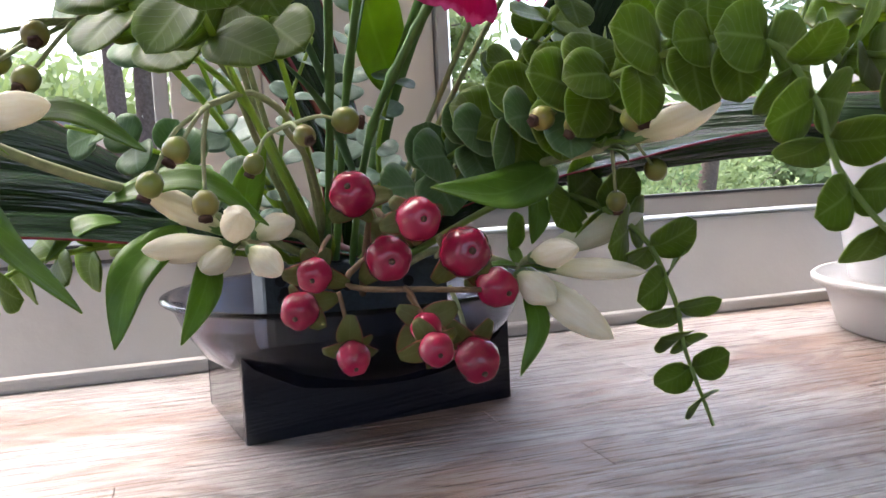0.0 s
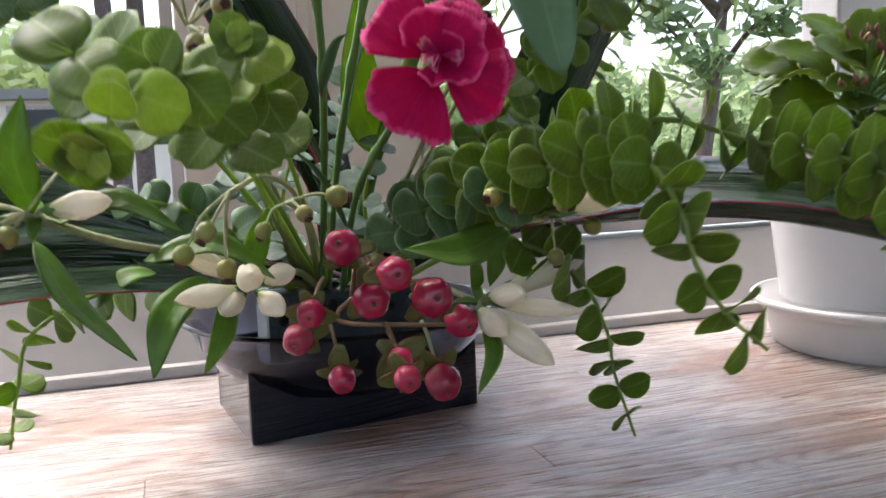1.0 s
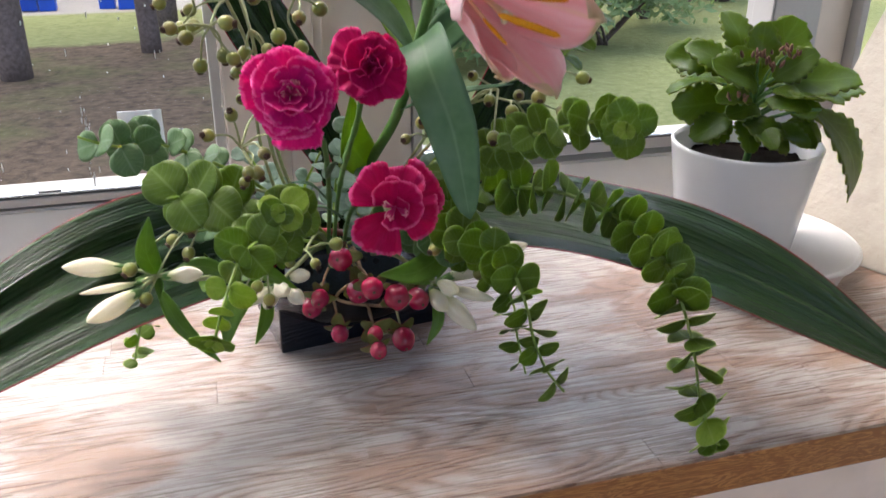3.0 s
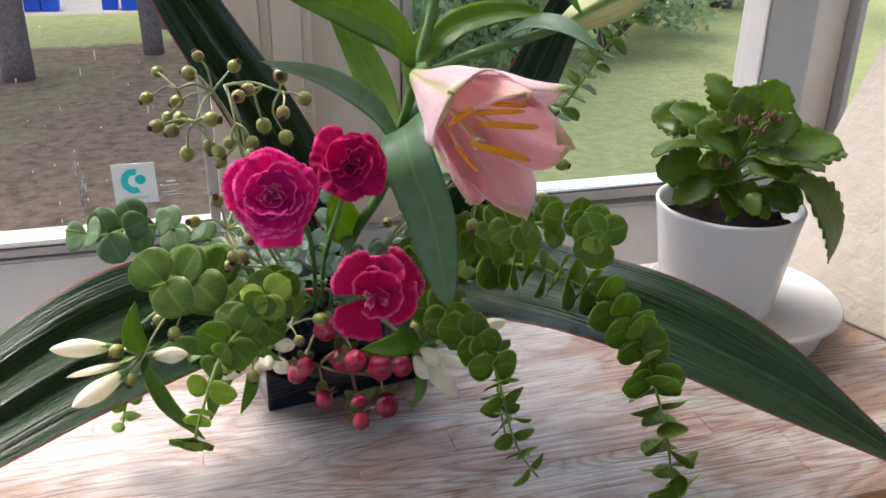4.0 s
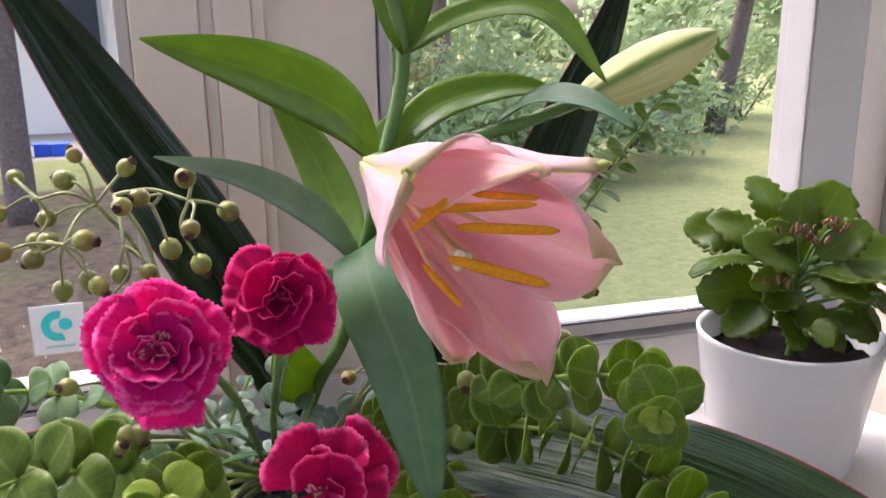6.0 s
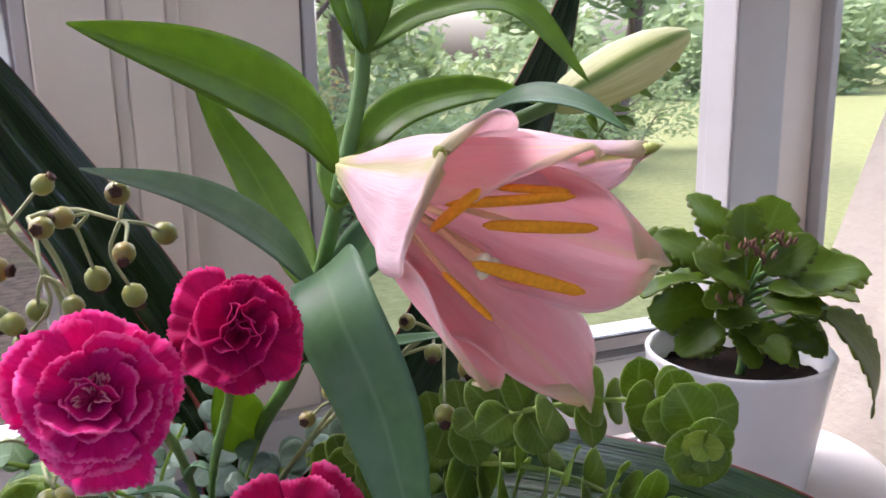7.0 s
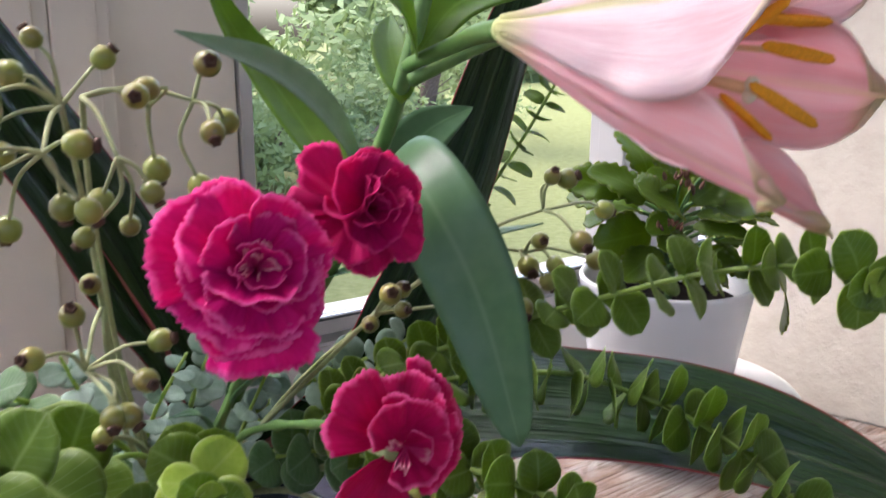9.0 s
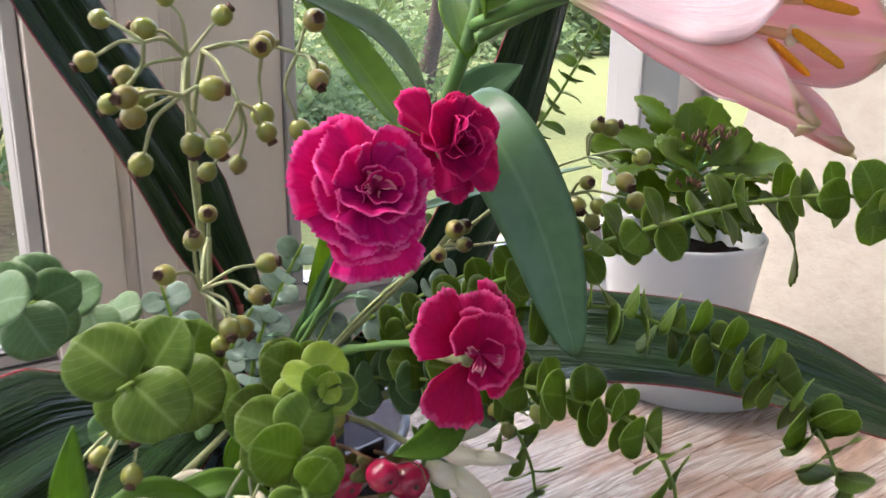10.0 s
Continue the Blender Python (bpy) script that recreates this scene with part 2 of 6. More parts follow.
M_EUC_PALE = leaf_material("eucalyptus_leaf_pale", (0.13, 0.20, 0.15), (0.22, 0.30, 0.24), (0.34, 0.42, 0.34), (0.26, 0.38, 0.16), 0.5, 7.0, (0.30, 0.38, 0.30), 0.3, 0.36, (0.28, 0.36, 0.33))
M_EUC_NEW = leaf_material("eucalyptus_new_leaf", (0.22, 0.34, 0.03), (0.34, 0.47, 0.06), (0.5, 0.55, 0.2), (0.4, 0.5, 0.04), 0.45, 7.0, (0.45, 0.5, 0.2), 0.3, 0.42)
M_LILY_LEAF = leaf_material("lily_leaf", (0.065, 0.135, 0.016), (0.115, 0.215, 0.026), (0.17, 0.28, 0.06), (0.46, 0.62, 0.03), 0.36, 0.0, None, 0.6, 0.5)
M_LILY_BLUE = leaf_material("lily_leaf_bloom", (0.045, 0.115, 0.040), (0.075, 0.16, 0.060), (0.14, 0.24, 0.12), (0.14, 0.27, 0.05), 0.38, 0.0, None, 0.5, 0.22, (0.10, 0.175, 0.115))
M_LILY_PALE = leaf_material("lily_leaf_underside", (0.15, 0.22, 0.15), (0.22, 0.30, 0.21), (0.26, 0.34, 0.24), (0.26, 0.38, 0.12), 0.42, 0.0, None, 0.5, 0.35, (0.24, 0.31, 0.25))
M_BUD_LEAF = leaf_material("narrow_leaf", (0.065, 0.14, 0.018), (0.12, 0.23, 0.030), (0.20, 0.32, 0.08), (0.38, 0.56, 0.03), 0.36, 5.0, None, 0.4, 0.45)
M_KAL = leaf_material("kalanchoe_leaf", (0.026, 0.060, 0.004), (0.085, 0.150, 0.012), (0.15, 0.24, 0.04), (0.46, 0.58, 0.01), 0.30, 5.0, (0.10, 0.10, 0.03), 0.55, 0.55, None, 0.40)
M_CARN_PINK = petal_material("carnation_pink", (0.62, 0.003, 0.175), (0.80, 0.013, 0.29), (0.90, 0.16, 0.48), 0.42, 0.6, 0.93, 26.0, 0.85)
M_CARN_RED = petal_material("carnation_crimson", (0.46, 0.001, 0.10), (0.64, 0.002, 0.17), (0.80, 0.05, 0.28), 0.42, 0.6, 0.94, 26.0, 0.82)
M_CARN_BROAD = petal_material("carnation_crimson_pale_edge", (0.45, 0.001, 0.075), (0.60, 0.002, 0.135), (0.84, 0.13, 0.38), 0.38, 0.6, 0.90, 26.0, 0.85)
M_CARN_HEART = petal_material("carnation_heart", (0.60, 0.01, 0.16), (0.76, 0.08, 0.28), (0.86, 0.36, 0.46), 0.35, 0.6, 0.8)
M_LILY_IN = lily_material("lily_petal", (0.88, 0.53, 0.56), (0.92, 0.69, 0.70), (0.88, 0.74, 0.56), 0.07, 0.7, 0.64)
M_LILY_OUT = lily_material("lily_sepal", (0.70, 0.50, 0.54), (0.80, 0.67, 0.69), (0.46, 0.52, 0.17), 0.15, 0.95, 0.56)
M_RIB = plain("lily_rib", (0.46, 0.50, 0.20), 0.5, 0.15)
M_ANTHER = plain("orange_pollen", (0.78, 0.34, 0.008), 0.85, 0.3, 900.0, bump=0.5)
M_STYLE = plain("pale_style", (0.72, 0.60, 0.32), 0.5, 0.15)


def bud_material():
    """Closed lily bud: pale flanks, green ribs along the seams."""
    a = Mat("lily_bud")
    u, v, _ = a.split(a.uv())
    st = a.noise(a.uv(), 5.0, 5.0, stretch=(5.0, 0.6, 1.0))
    seam = a.math("ABSOLUTE", a.math("SINE", a.math("MULTIPLY", u, 9.4248)))
    col = a.mix(a.ramp(st, (0.3, 0.0), (0.7, 1.0)), (0.42, 0.46, 0.18), (0.62, 0.62, 0.34))
    col = a.mix(a.ramp(a.math("ADD", seam, a.math("MULTIPLY", a.math("SUBTRACT", st, 0.5), 0.3)), (0.10, 0.9), (0.42, 0.0)), col, (0.12, 0.22, 0.035))
    col = a.mix(a.ramp(v, (0.0, 0.7), (0.25, 0.0), (0.85, 0.0), (1.0, 0.7)), col, (0.16, 0.26, 0.05))
    a.color(col).set(0.45, spec=0.3)
    a.bump(st, 0.3, 0.0006)
    return a.thin(0.25, col).m


M_LILYBUD = bud_material()
def cream_material():
    """Closed cream buds: greenish at the foot, ivory flanks with a faint blush, fine creases along the petals."""
    a = Mat("cream_bud")
    u, v, _ = a.split(a.uv())
    st = a.noise(a.uv(), 5.0, 5.0, stretch=(3.0, 0.6, 1.0))
    cloud = a.noise(a.obj(), 90.0, 4.0)
    col = a.mix(a.ramp(st, (0.3, 0.0), (0.7, 1.0)), (0.78, 0.71, 0.54), (0.88, 0.84, 0.73))
    col = a.mix(a.ramp(cloud, (0.5, 0.0), (0.75, 0.5)), col, (0.84, 0.68, 0.58))
    col = a.mix(a.ramp(v, (0.10, 0.8), (0.42, 0.0)), col, (0.50, 0.56, 0.20))
    a.color(col).set(0.45, spec=0.3)
    a.bump(a.math("ADD", st, cloud), 0.4, 0.0006)
    return a.thin(0.40, col).m


M_WHITE = cream_material()
M_TEAL = plain("teal_print", (0.03, 0.62, 0.62), 0.5, 0.05)
M_STICKER = plain("white_sticker", (0.80, 0.85, 0.86), 0.5, 0.04)
M_FAINT = plain("faint_print", (0.45, 0.47, 0.44), 0.6, 0.05)


def berry_material(name, base, blush, amount, rough, amt=0.1):
    a = Mat(name)
    u, v, _ = a.split(a.uv())
    f = a.noise(a.obj(), 180.0, 5.0)
    g = a.noise(a.obj(), 40.0, 3.0)
    col = a.mix(a.ramp(a.math("ADD", g, a.math("MULTIPLY", a.math("SUBTRACT", v, 0.5), 0.5)), (0.35, 0.0), (0.8, amount)), base, blush)
    col = a.mix(a.ramp(f, (0.55, 0.0), (0.75, 0.25)), col, tuple(min(1.0, c * 1.3) for c in base))
    col = a.mix(1.0, col, a.ramp(a.math("MULTIPLY_ADD", a.rnd(), 0.35, 0.68), (0.0, 0.0), (1.0, 1.0)), "MULTIPLY")
    a.color(col).set(rough, spec=0.5, Subsurface_Weight=amt, Subsurface_Radius=(0.003, 0.002, 0.001))
    a.b.inputs["Subsurface Scale"].default_value = 0.4
    a.bump(f, 0.12, 0.0004)
    return a.m


M_RED = berry_material("red_berry", (0.25, 0.003, 0.036), (0.35, 0.014, 0.050), 0.8, 0.26, 0.0)
M_GREEN = berry_material("green_hip", (0.185, 0.215, 0.040), (0.21, 0.085, 0.030), 0.85, 0.30, 0.0)
M_HUSK = plain("brown_husk", (0.075, 0.035, 0.02), 0.8, 0.4, 400.0, bump=0.4)
M_SEPAL = leaf_material("berry_sepal", (0.10, 0.12, 0.025), (0.17, 0.15, 0.04), (0.2, 0.2, 0.08), (0.2, 0.2, 0.04), 0.5, 4.0, (0.20, 0.03, 0.02), 0.4, 0.35)


def ti_material():
    """Long dark blades: fine ribs along the leaf, a crimson margin."""
    a = Mat("ti_leaf")
    u, v, _ = a.split(a.uv())
    across = a.math("ABSOLUTE", a.math("SUBTRACT", a.math("MULTIPLY", u, 2.0), 1.0))
    ribs = a.math("SINE", a.math("MULTIPLY", u, 260.0))
    broad = a.noise(a.uv(), 3.0, 4.0, 0.6, (7.0, 0.7, 1.0))
    mott = a.noise(a.obj(), 150.0, 4.0)
    col = a.mix(a.ramp(broad, (0.3, 0.0), (0.7, 1.0)), (0.006, 0.018, 0.005), (0.018, 0.042, 0.012))
    col = a.mix(a.ramp(ribs, (0.6, 0.0), (1.0, 0.25)), col, (0.045, 0.085, 0.035))
    col = a.mix(a.ramp(across, (0.0, 0.6), (0.035, 0.0)), col, (0.03, 0.06, 0.02))
    col = a.mix(a.ramp(a.math("ADD", across, a.math("MULTIPLY_ADD", broad, 0.06, -0.03)), (0.985, 0.0), (1.0, 0.7)), col, (0.34, 0.02, 0.05))
    a.color(col).set(0.22, spec=0.36)
    a.bump(a.math("ADD", a.math("MULTIPLY", ribs, 0.25), a.math("ADD", a.math("MULTIPLY", broad, 9.0), mott)), 0.55, 0.0011)
    return a.thin(0.17, a.mix(a.ramp(across, (0.96, 0.0), (0.985, 1.0)), (0.07, 0.13, 0.025), (0.5, 0.04, 0.07))).m


M_TI = ti_material()
M_PINKSTALK = plain("pink_stalk", (0.42, 0.08, 0.10), 0.45, 0.3, 300.0, second=(0.30, 0.16, 0.09))


def glass_material():
    a = Mat("window_glass")
    a.color((1.0, 1.0, 1.0)).set(0.0, spec=0.5)
    a.b.inputs["Transmission Weight"].default_value = 1.0
    a.b.inputs["IOR"].default_value = 1.05
    return a.m


M_GLASS = glass_material()
M_SPECK = plain("dried_splash", (0.75, 0.75, 0.72), 0.7)


# ---- mesh helpers ----
def mesh_from(name, verts, faces, material, uvs=None, smooth=True):
    me = bpy.data.meshes.new(name)
    me.from_pydata([tuple(map(float, p)) for p in verts], [], faces)
    if uvs is not None:
        lay = me.uv_layers.new(name="UVMap")
        idx = np.zeros(len(me.loops), dtype=np.int32)
        me.loops.foreach_get("vertex_index", idx)
        lay.data.foreach_set("uv", np.asarray(uvs, dtype=np.float32)[idx].ravel())
    if smooth:
        me.polygons.foreach_set("use_smooth", [True] * len(me.polygons))
    me.materials.append(material)
    me.update()
    return me


def part_of(name, me, parent=None, m=None, label=""):
    ob = new(name, me)
    if parent is not None:
        ob.parent = parent
    if m is not None:
        ob.matrix_local = m
    if label:
        ob["label"] = label
    return ob


def part(name, bm, material, parent, label=""):
    me = bpy.data.meshes.new(name)
    bm.to_mesh(me)
    bm.free()
    me.materials.append(material)
    return part_of(name, me, parent, None, label)


def thing(name, at, label, category, group="", kind=""):
    """An Empty at the base of a thing, which carries its parts."""
    ob = new(name)
    ob.empty_display_size = 0.02
    ob.location = at
    scene_at[ob.name] = Vector(at)
    return tagged(ob, label, category, group, kind)


scene_at = {}


def local(ob, pts):
    o = np.array(scene_at[ob.name])
    return np.asarray(pts, float) - o


def spline(ctrl, n):
    """A smooth curve through the control points (Catmull-Rom), n samples."""
    c = np.asarray(ctrl, float)
    c = np.vstack([2 * c[0] - c[1], c, 2 * c[-1] - c[-2]])
    seg = np.linalg.norm(np.diff(c[1:-1], axis=0), axis=1)
    cum = np.r_[0, np.cumsum(seg)]
    out = []
    for s in np.linspace(0, cum[-1], n):
        k = min(int(np.searchsorted(cum, s, side="right")) - 1, len(seg) - 1)
        t = (s - cum[k]) / max(seg[k], 1e-9)
        p0, p1, p2, p3 = c[k], c[k + 1], c[k + 2], c[k + 3]
        out.append(0.5 * (2 * p1 + (p2 - p0) * t + (2 * p0 - 5 * p1 + 4 * p2 - p3) * t**2 + (3 * p1 - p0 - 3 * p2 + p3) * t**3))
    return np.array(out)


def unit(v):
    return v / max(np.linalg.norm(v), 1e-12)


def frames(path, up=(0, 0, 1)):
    """Along a path: tangent, side and normal, the normal carried on smoothly from the given up."""
    tan = np.gradient(path, axis=0)
    tan = np.array([unit(t) for t in tan])
    nrm = np.array(up, float)
    res = []
    for t in tan:
        nrm = unit(nrm - t * (nrm @ t))
        res.append((t, np.cross(t, nrm), nrm))
    return res


def tube(name, ctrl, r0, r1, material, parent, n=16, sides=7, bulge=None, label=""):
    pts = spline(local(parent, ctrl), n)
    verts, faces = [], []
    for k, (p, (t, s, u)) in enumerate(zip(pts, frames(pts, (0.3, 0.2, 0.93)))):
        f = k / (n - 1)
        r = r0 + (r1 - r0) * f
        if bulge:
            r *= 1 + bulge * max(0.0, math.sin(f * 40.0)) ** 6
        for j in range(sides):
            a = 2 * math.pi * j / sides
            verts.append(p + r * (math.cos(a) * s + math.sin(a) * u))
    for k in range(n - 1):
        for j in range(sides):
            a, b = k * sides + j, k * sides + (j + 1) % sides
            faces.append((a, b, b + sides, a + sides))
    faces += [tuple(reversed(range(sides))), tuple(range((n - 1) * sides, n * sides))]
    return part_of(name, mesh_from(name, verts, faces, material), parent, None, label)


def shell(name, grid, material, thick=0.0003, uv=None):
    """A closed sheet over a grid of points (rows along v, columns along u)."""
    g = np.asarray(grid, float)
    n, m = g.shape[:2]
    du, dv = np.gradient(g, axis=1), np.gradient(g, axis=0)
    nr = np.cross(du, dv)
    nr /= np.maximum(np.linalg.norm(nr, axis=2, keepdims=True), 1e-12)
    top, bot = g + nr * thick / 2, g - nr * thick / 2
    verts = np.vstack([top.reshape(-1, 3), bot.reshape(-1, 3)])
    if uv is None:
        vv, uu = np.meshgrid(np.linspace(0, 1, n), np.linspace(0, 1, m), indexing="ij")
        uv = np.stack([uu, vv], -1)
    uvs = np.vstack([uv.reshape(-1, 2)] * 2)
    faces, k = [], n * m
    for i in range(n - 1):
        for j in range(m - 1):
            a = i * m + j
            faces.append((a, a + 1, a + m + 1, a + m))
            faces.append((k + a, k + a + m, k + a + m + 1, k + a + 1))
    rim = [j for j in range(m)] + [i * m + m - 1 for i in range(1, n)] + [(n - 1) * m + j for j in range(m - 2, -1, -1)] + [i * m for i in range(n - 2, 0, -1)]
    for a, b in zip(rim, rim[1:] + rim[:1]):
        faces.append((a, k + a, k + b, b))
    return mesh_from(name, verts, faces, material, uvs)


def width_at(v, kind):
    if kind == "lance":
        return math.sin(math.pi * min(1.0, v ** 0.8)) ** 0.8 * (1 - 0.15 * v)
    if kind == "strap":
        return math.sin(math.pi * min(1.0, 0.04 + 0.96 * v ** 0.95)) ** 0.5
    if kind == "blade":
        return min(1.0, 0.25 + 2.2 * v) * (1 - max(0.0, (v - 0.45) / 0.55) ** 1.9)
    if kind == "round":
        return math.sqrt(max(0.0, 1 - (2 * v - 1) ** 2)) ** 0.9 * (1.0 - 0.12 * v + 0.06 * math.sin(3 * v))
    if kind == "scallop":
        return (math.sin(math.pi * (0.10 + 0.80 * v ** 0.80)) ** 0.75) * (0.55 + 0.45 * min(1.0, v / 0.3)) * (1 - 0.25 * max(0.0, v - 0.85) / 0.15)
    if kind == "petal":
        return math.sin(math.pi * (0.08 + 0.84 * v ** 0.75)) ** 0.7
    return 1.0


def blade(name, ctrl, width, material, parent, up=(0, 0, 1), kind="lance", n=20, m=9, fold=0.25, wave=0.0, thick=0.0004, twist=0.0, seed=0, label="", ups=None, pleat=0.0):
    """A long leaf whose midrib follows the control points; fold lifts the margins, wave ripples them."""
    rng = random.Random(seed)
    pts = spline(local(parent, ctrl), n)
    fr = frames(pts, up)
    if ups is not None:
        us = spline(ups, n)
        fr = []
        for k, t in enumerate(np.gradient(pts, axis=0)):
            t = unit(t)
            u = unit(us[k] - t * (us[k] @ t))
            fr.append((t, np.cross(t, u), u))
    ph = rng.random() * 6
    grid = np.zeros((n, m, 3))
    for k in range(n):
        v = k / (n - 1)
        t, s, u = fr[k]
        a = twist * v
        s, u = s * math.cos(a) + u * math.sin(a), u * math.cos(a) - s * math.sin(a)
        w = max(width * 0.5 * width_at(v, kind), width * 0.012)
        for j in range(m):
            x = 2 * j / (m - 1) - 1
            lift = fold * w * (abs(x) ** 1.5) + pleat * w * (math.sin(9.4 * x + 1.5 * v) + 0.45 * math.sin(21.0 * x + 2.0 * v)) * (1 - x * x) + wave * w * math.sin(ph + 13 * v + (2.0 if x > 0 else 0.0)) * x * x
            grid[k, j] = pts[k] + s * x * w + u * lift
    return part_of(name, shell(name, grid, material, thick), parent, None, label)


def leaf_data(name, length, width, material, kind="round", bend=0.3, fold=0.15, n=8, m=5, thick=0.00025, seed=0, notch=0.0, teeth=0, wave=0.0):
    """A small leaf as shared mesh data: stalk at the origin, along +y, upper side +z."""
    rng = random.Random(seed)
    ph = rng.random() * 6
    grid = np.zeros((n, m, 3))
    for k in range(n):
        v = k / (n - 1)
        a = bend * v
        y = length * (math.sin(a) / bend if bend else v)
        z = -length * ((1 - math.cos(a)) / bend if bend else 0.0)
        w = max(0.5 * width * width_at(v, kind), width * 0.01)
        for j in range(m):
            x = 2 * j / (m - 1) - 1
            edge = 1.0
            if teeth and abs(x) > 0.9:
                edge = 0.90 + 0.24 * abs(math.sin(v * teeth * 3.1416 + (0.8 if x > 0 else 0)))
            lift = fold * w * x * x + wave * w * math.sin(ph + 7 * v + 2 * x)
            grid[k, j] = (x * w * edge, y - notch * length * x * x * (1 - v), z + lift)
    return shell(name, grid, material, thick)


def lathe(name, profile, material, parent=None, seg=48, squash=None, label=""):
    """Turns a profile of (radius, height) about z. squash(angle, k): factor on the radius."""
    verts, faces, uvs = [], [], []
    n = len(profile)
    for k, (r, z) in enumerate(profile):
        for j in range(seg):
            a = 2 * math.pi * j / seg
            f = squash(a, k / (n - 1)) if squash else 1.0
            verts.append((r * f * math.cos(a), r * f * math.sin(a), z))
            uvs.append((j / seg, k / (n - 1)))
    for k in range(n - 1):
        for j in range(seg):
            a, b = k * seg + j, k * seg + (j + 1) % seg
            faces.append((a, b, b + seg, a + seg))
    if profile[0][0] > 1e-6:
        faces.append(tuple(reversed(range(seg))))
    if profile[-1][0] > 1e-6:
        faces.append(tuple(range((n - 1) * seg, n * seg)))
    return mesh_from(name, verts, faces, material, uvs)


def box_bm(x0, x1, y0, y1, z0, z1, bevel=0.0, seg=2):
    bm = bmesh.new()
    bmesh.ops.create_cube(bm, size=1.0)
    bmesh.ops.scale(bm, vec=(x1 - x0, y1 - y0, z1 - z0), verts=bm.verts)
    bmesh.ops.translate(bm, vec=((x0 + x1) / 2, (y0 + y1) / 2, (z0 + z1) / 2), verts=bm.verts)
    if bevel:
        bmesh.ops.bevel(bm, geom=bm.edges[:], offset=bevel, segments=seg, affect="EDGES", profile=0.6)
    return bm


def structure(name, bm, material, label, category):
    ob = part(name, bm, material, None)
    return tagged(ob, label, category, kind="structure")


def aim(at, direction, roll=0.0, scale=1.0, up=(0, 0, 1)):
    """A pose at a point whose +y looks along direction and whose +z leans to up."""
    y = Vector(direction).normalized()
    z = Vector(up)
    z = (z - y * z.dot(y))
    if z.length < 1e-4:
        z = Vector((1, 0, 0)) - y * y.x
    z.normalize()
    x = y.cross(z)
    m = Matrix((x, y, z)).transposed().to_4x4()
    return Matrix.Translation(Vector(at)) @ m @ Matrix.Rotation(roll, 4, "Y") @ Matrix.Diagonal((scale, scale, scale, 1))


def aim_z(at, direction, roll=0.0, scale=1.0):
    """A pose at a point whose +z looks along direction."""
    q = Vector(direction).normalized().to_track_quat("Z", "Y").to_matrix().to_4x4()
    return Matrix.Translation(Vector(at)) @ q @ Matrix.Rotation(roll, 4, "Z") @ Matrix.Diagonal((scale, scale, scale, 1))


# ---- the room ----
SILL_Y, GLASS_Y, EDGE_Y = 0.102, 0.137, -0.222
room_x0, room_x1, room_y0, room_z0, room_z1 = -2.2, 1.6, -3.2, -0.80, 1.75
structure("floor", box_bm(room_x0, room_x1, room_y0, 0.20, room_z0 - 0.1, room_z0), M_FLOOR, "dark wooden floor of the room", "floor")
structure("ceiling", box_bm(room_x0, room_x1, room_y0, 0.20, room_z1, room_z1 + 0.1), M_ROOM, "white painted ceiling", "ceiling")
# Back and left walls are unseen; their openings are added to light the front.
structure("wall_back", box_bm(room_x0, room_x1, room_y0 - 0.1, room_y0, room_z0, -0.60), M_ROOM, "plain off-white wall of the room below an opening added for fill light", "wall")
structure("wall_back_top", box_bm(room_x0, room_x1, room_y0 - 0.1, room_y0, 1.60, room_z1), M_ROOM, "plain off-white wall above an opening added for fill light", "wall")
for k, (a, b) in enumerate(((room_x0, -1.7), (1.1, room_x1))):
    structure("wall_back_pier_%d" % (k + 1), box_bm(a, b, room_y0 - 0.1, room_y0, -0.599, 1.599), M_ROOM, "off-white pier beside an opening added for fill light", "wall")
structure("wall_left", box_bm(room_x0 - 0.1, room_x0, room_y0, 0.20, room_z0, -0.60), M_ROOM, "plain off-white side wall below a wide opening added for fill light", "wall")
structure("wall_left_top", box_bm(room_x0 - 0.1, room_x0, room_y0, 0.20, 1.60, room_z1), M_ROOM, "plain off-white side wall above a wide opening added for fill light", "wall")
# The pier nearer the board is widened to cut light from the left.
for k, (a, b) in enumerate(((room_y0, -2.9), (-1.10, 0.20))):
    structure("wall_left_pier_%d" % (k + 1), box_bm(room_x0 - 0.1, room_x0, a, b, -0.599, 1.599), M_ROOM, "off-white pier beside a wide opening added for fill light", "wall")
structure("wall_right", box_bm(room_x1, room_x1 + 0.1, room_y0, -1.6, room_z0, room_z1), M_ROOM, "plain off-white side wall", "wall")
structure("wall_below", box_bm(room_x0, room_x1, -0.19, SILL_Y + 0.07, room_z0, -0.028, 0.002), M_PANEL, "pinkish painted panel below the wooden window board", "wall")
structure("wall_above", box_bm(room_x0, room_x1, 0.10, 0.20, 1.55, room_z1), M_ROOM, "wall above the windows", "wall")

# the window board: solid bearer, front lipping, staves on top
board = thing("window_board", (0.5, -0.06, -0.014), "limed oak window board with a varnished front edge", "window board", kind="structure")
part("core", box_bm(-1.35, 0.55, EDGE_Y + 0.016 + 0.06, SILL_Y + 0.05 + 0.06, -0.013, 0.0112), M_TOP, board).location = (-0.5, 0, 0)
bm = box_bm(-1.35, 0.55, EDGE_Y + 0.06, EDGE_Y + 0.016 + 0.06, -0.014, 0.0118, 0.0012)
part("front_edge", bm, M_EDGE, board, "varnished brown pine edge with knots").location = (-0.5, 0, 0)

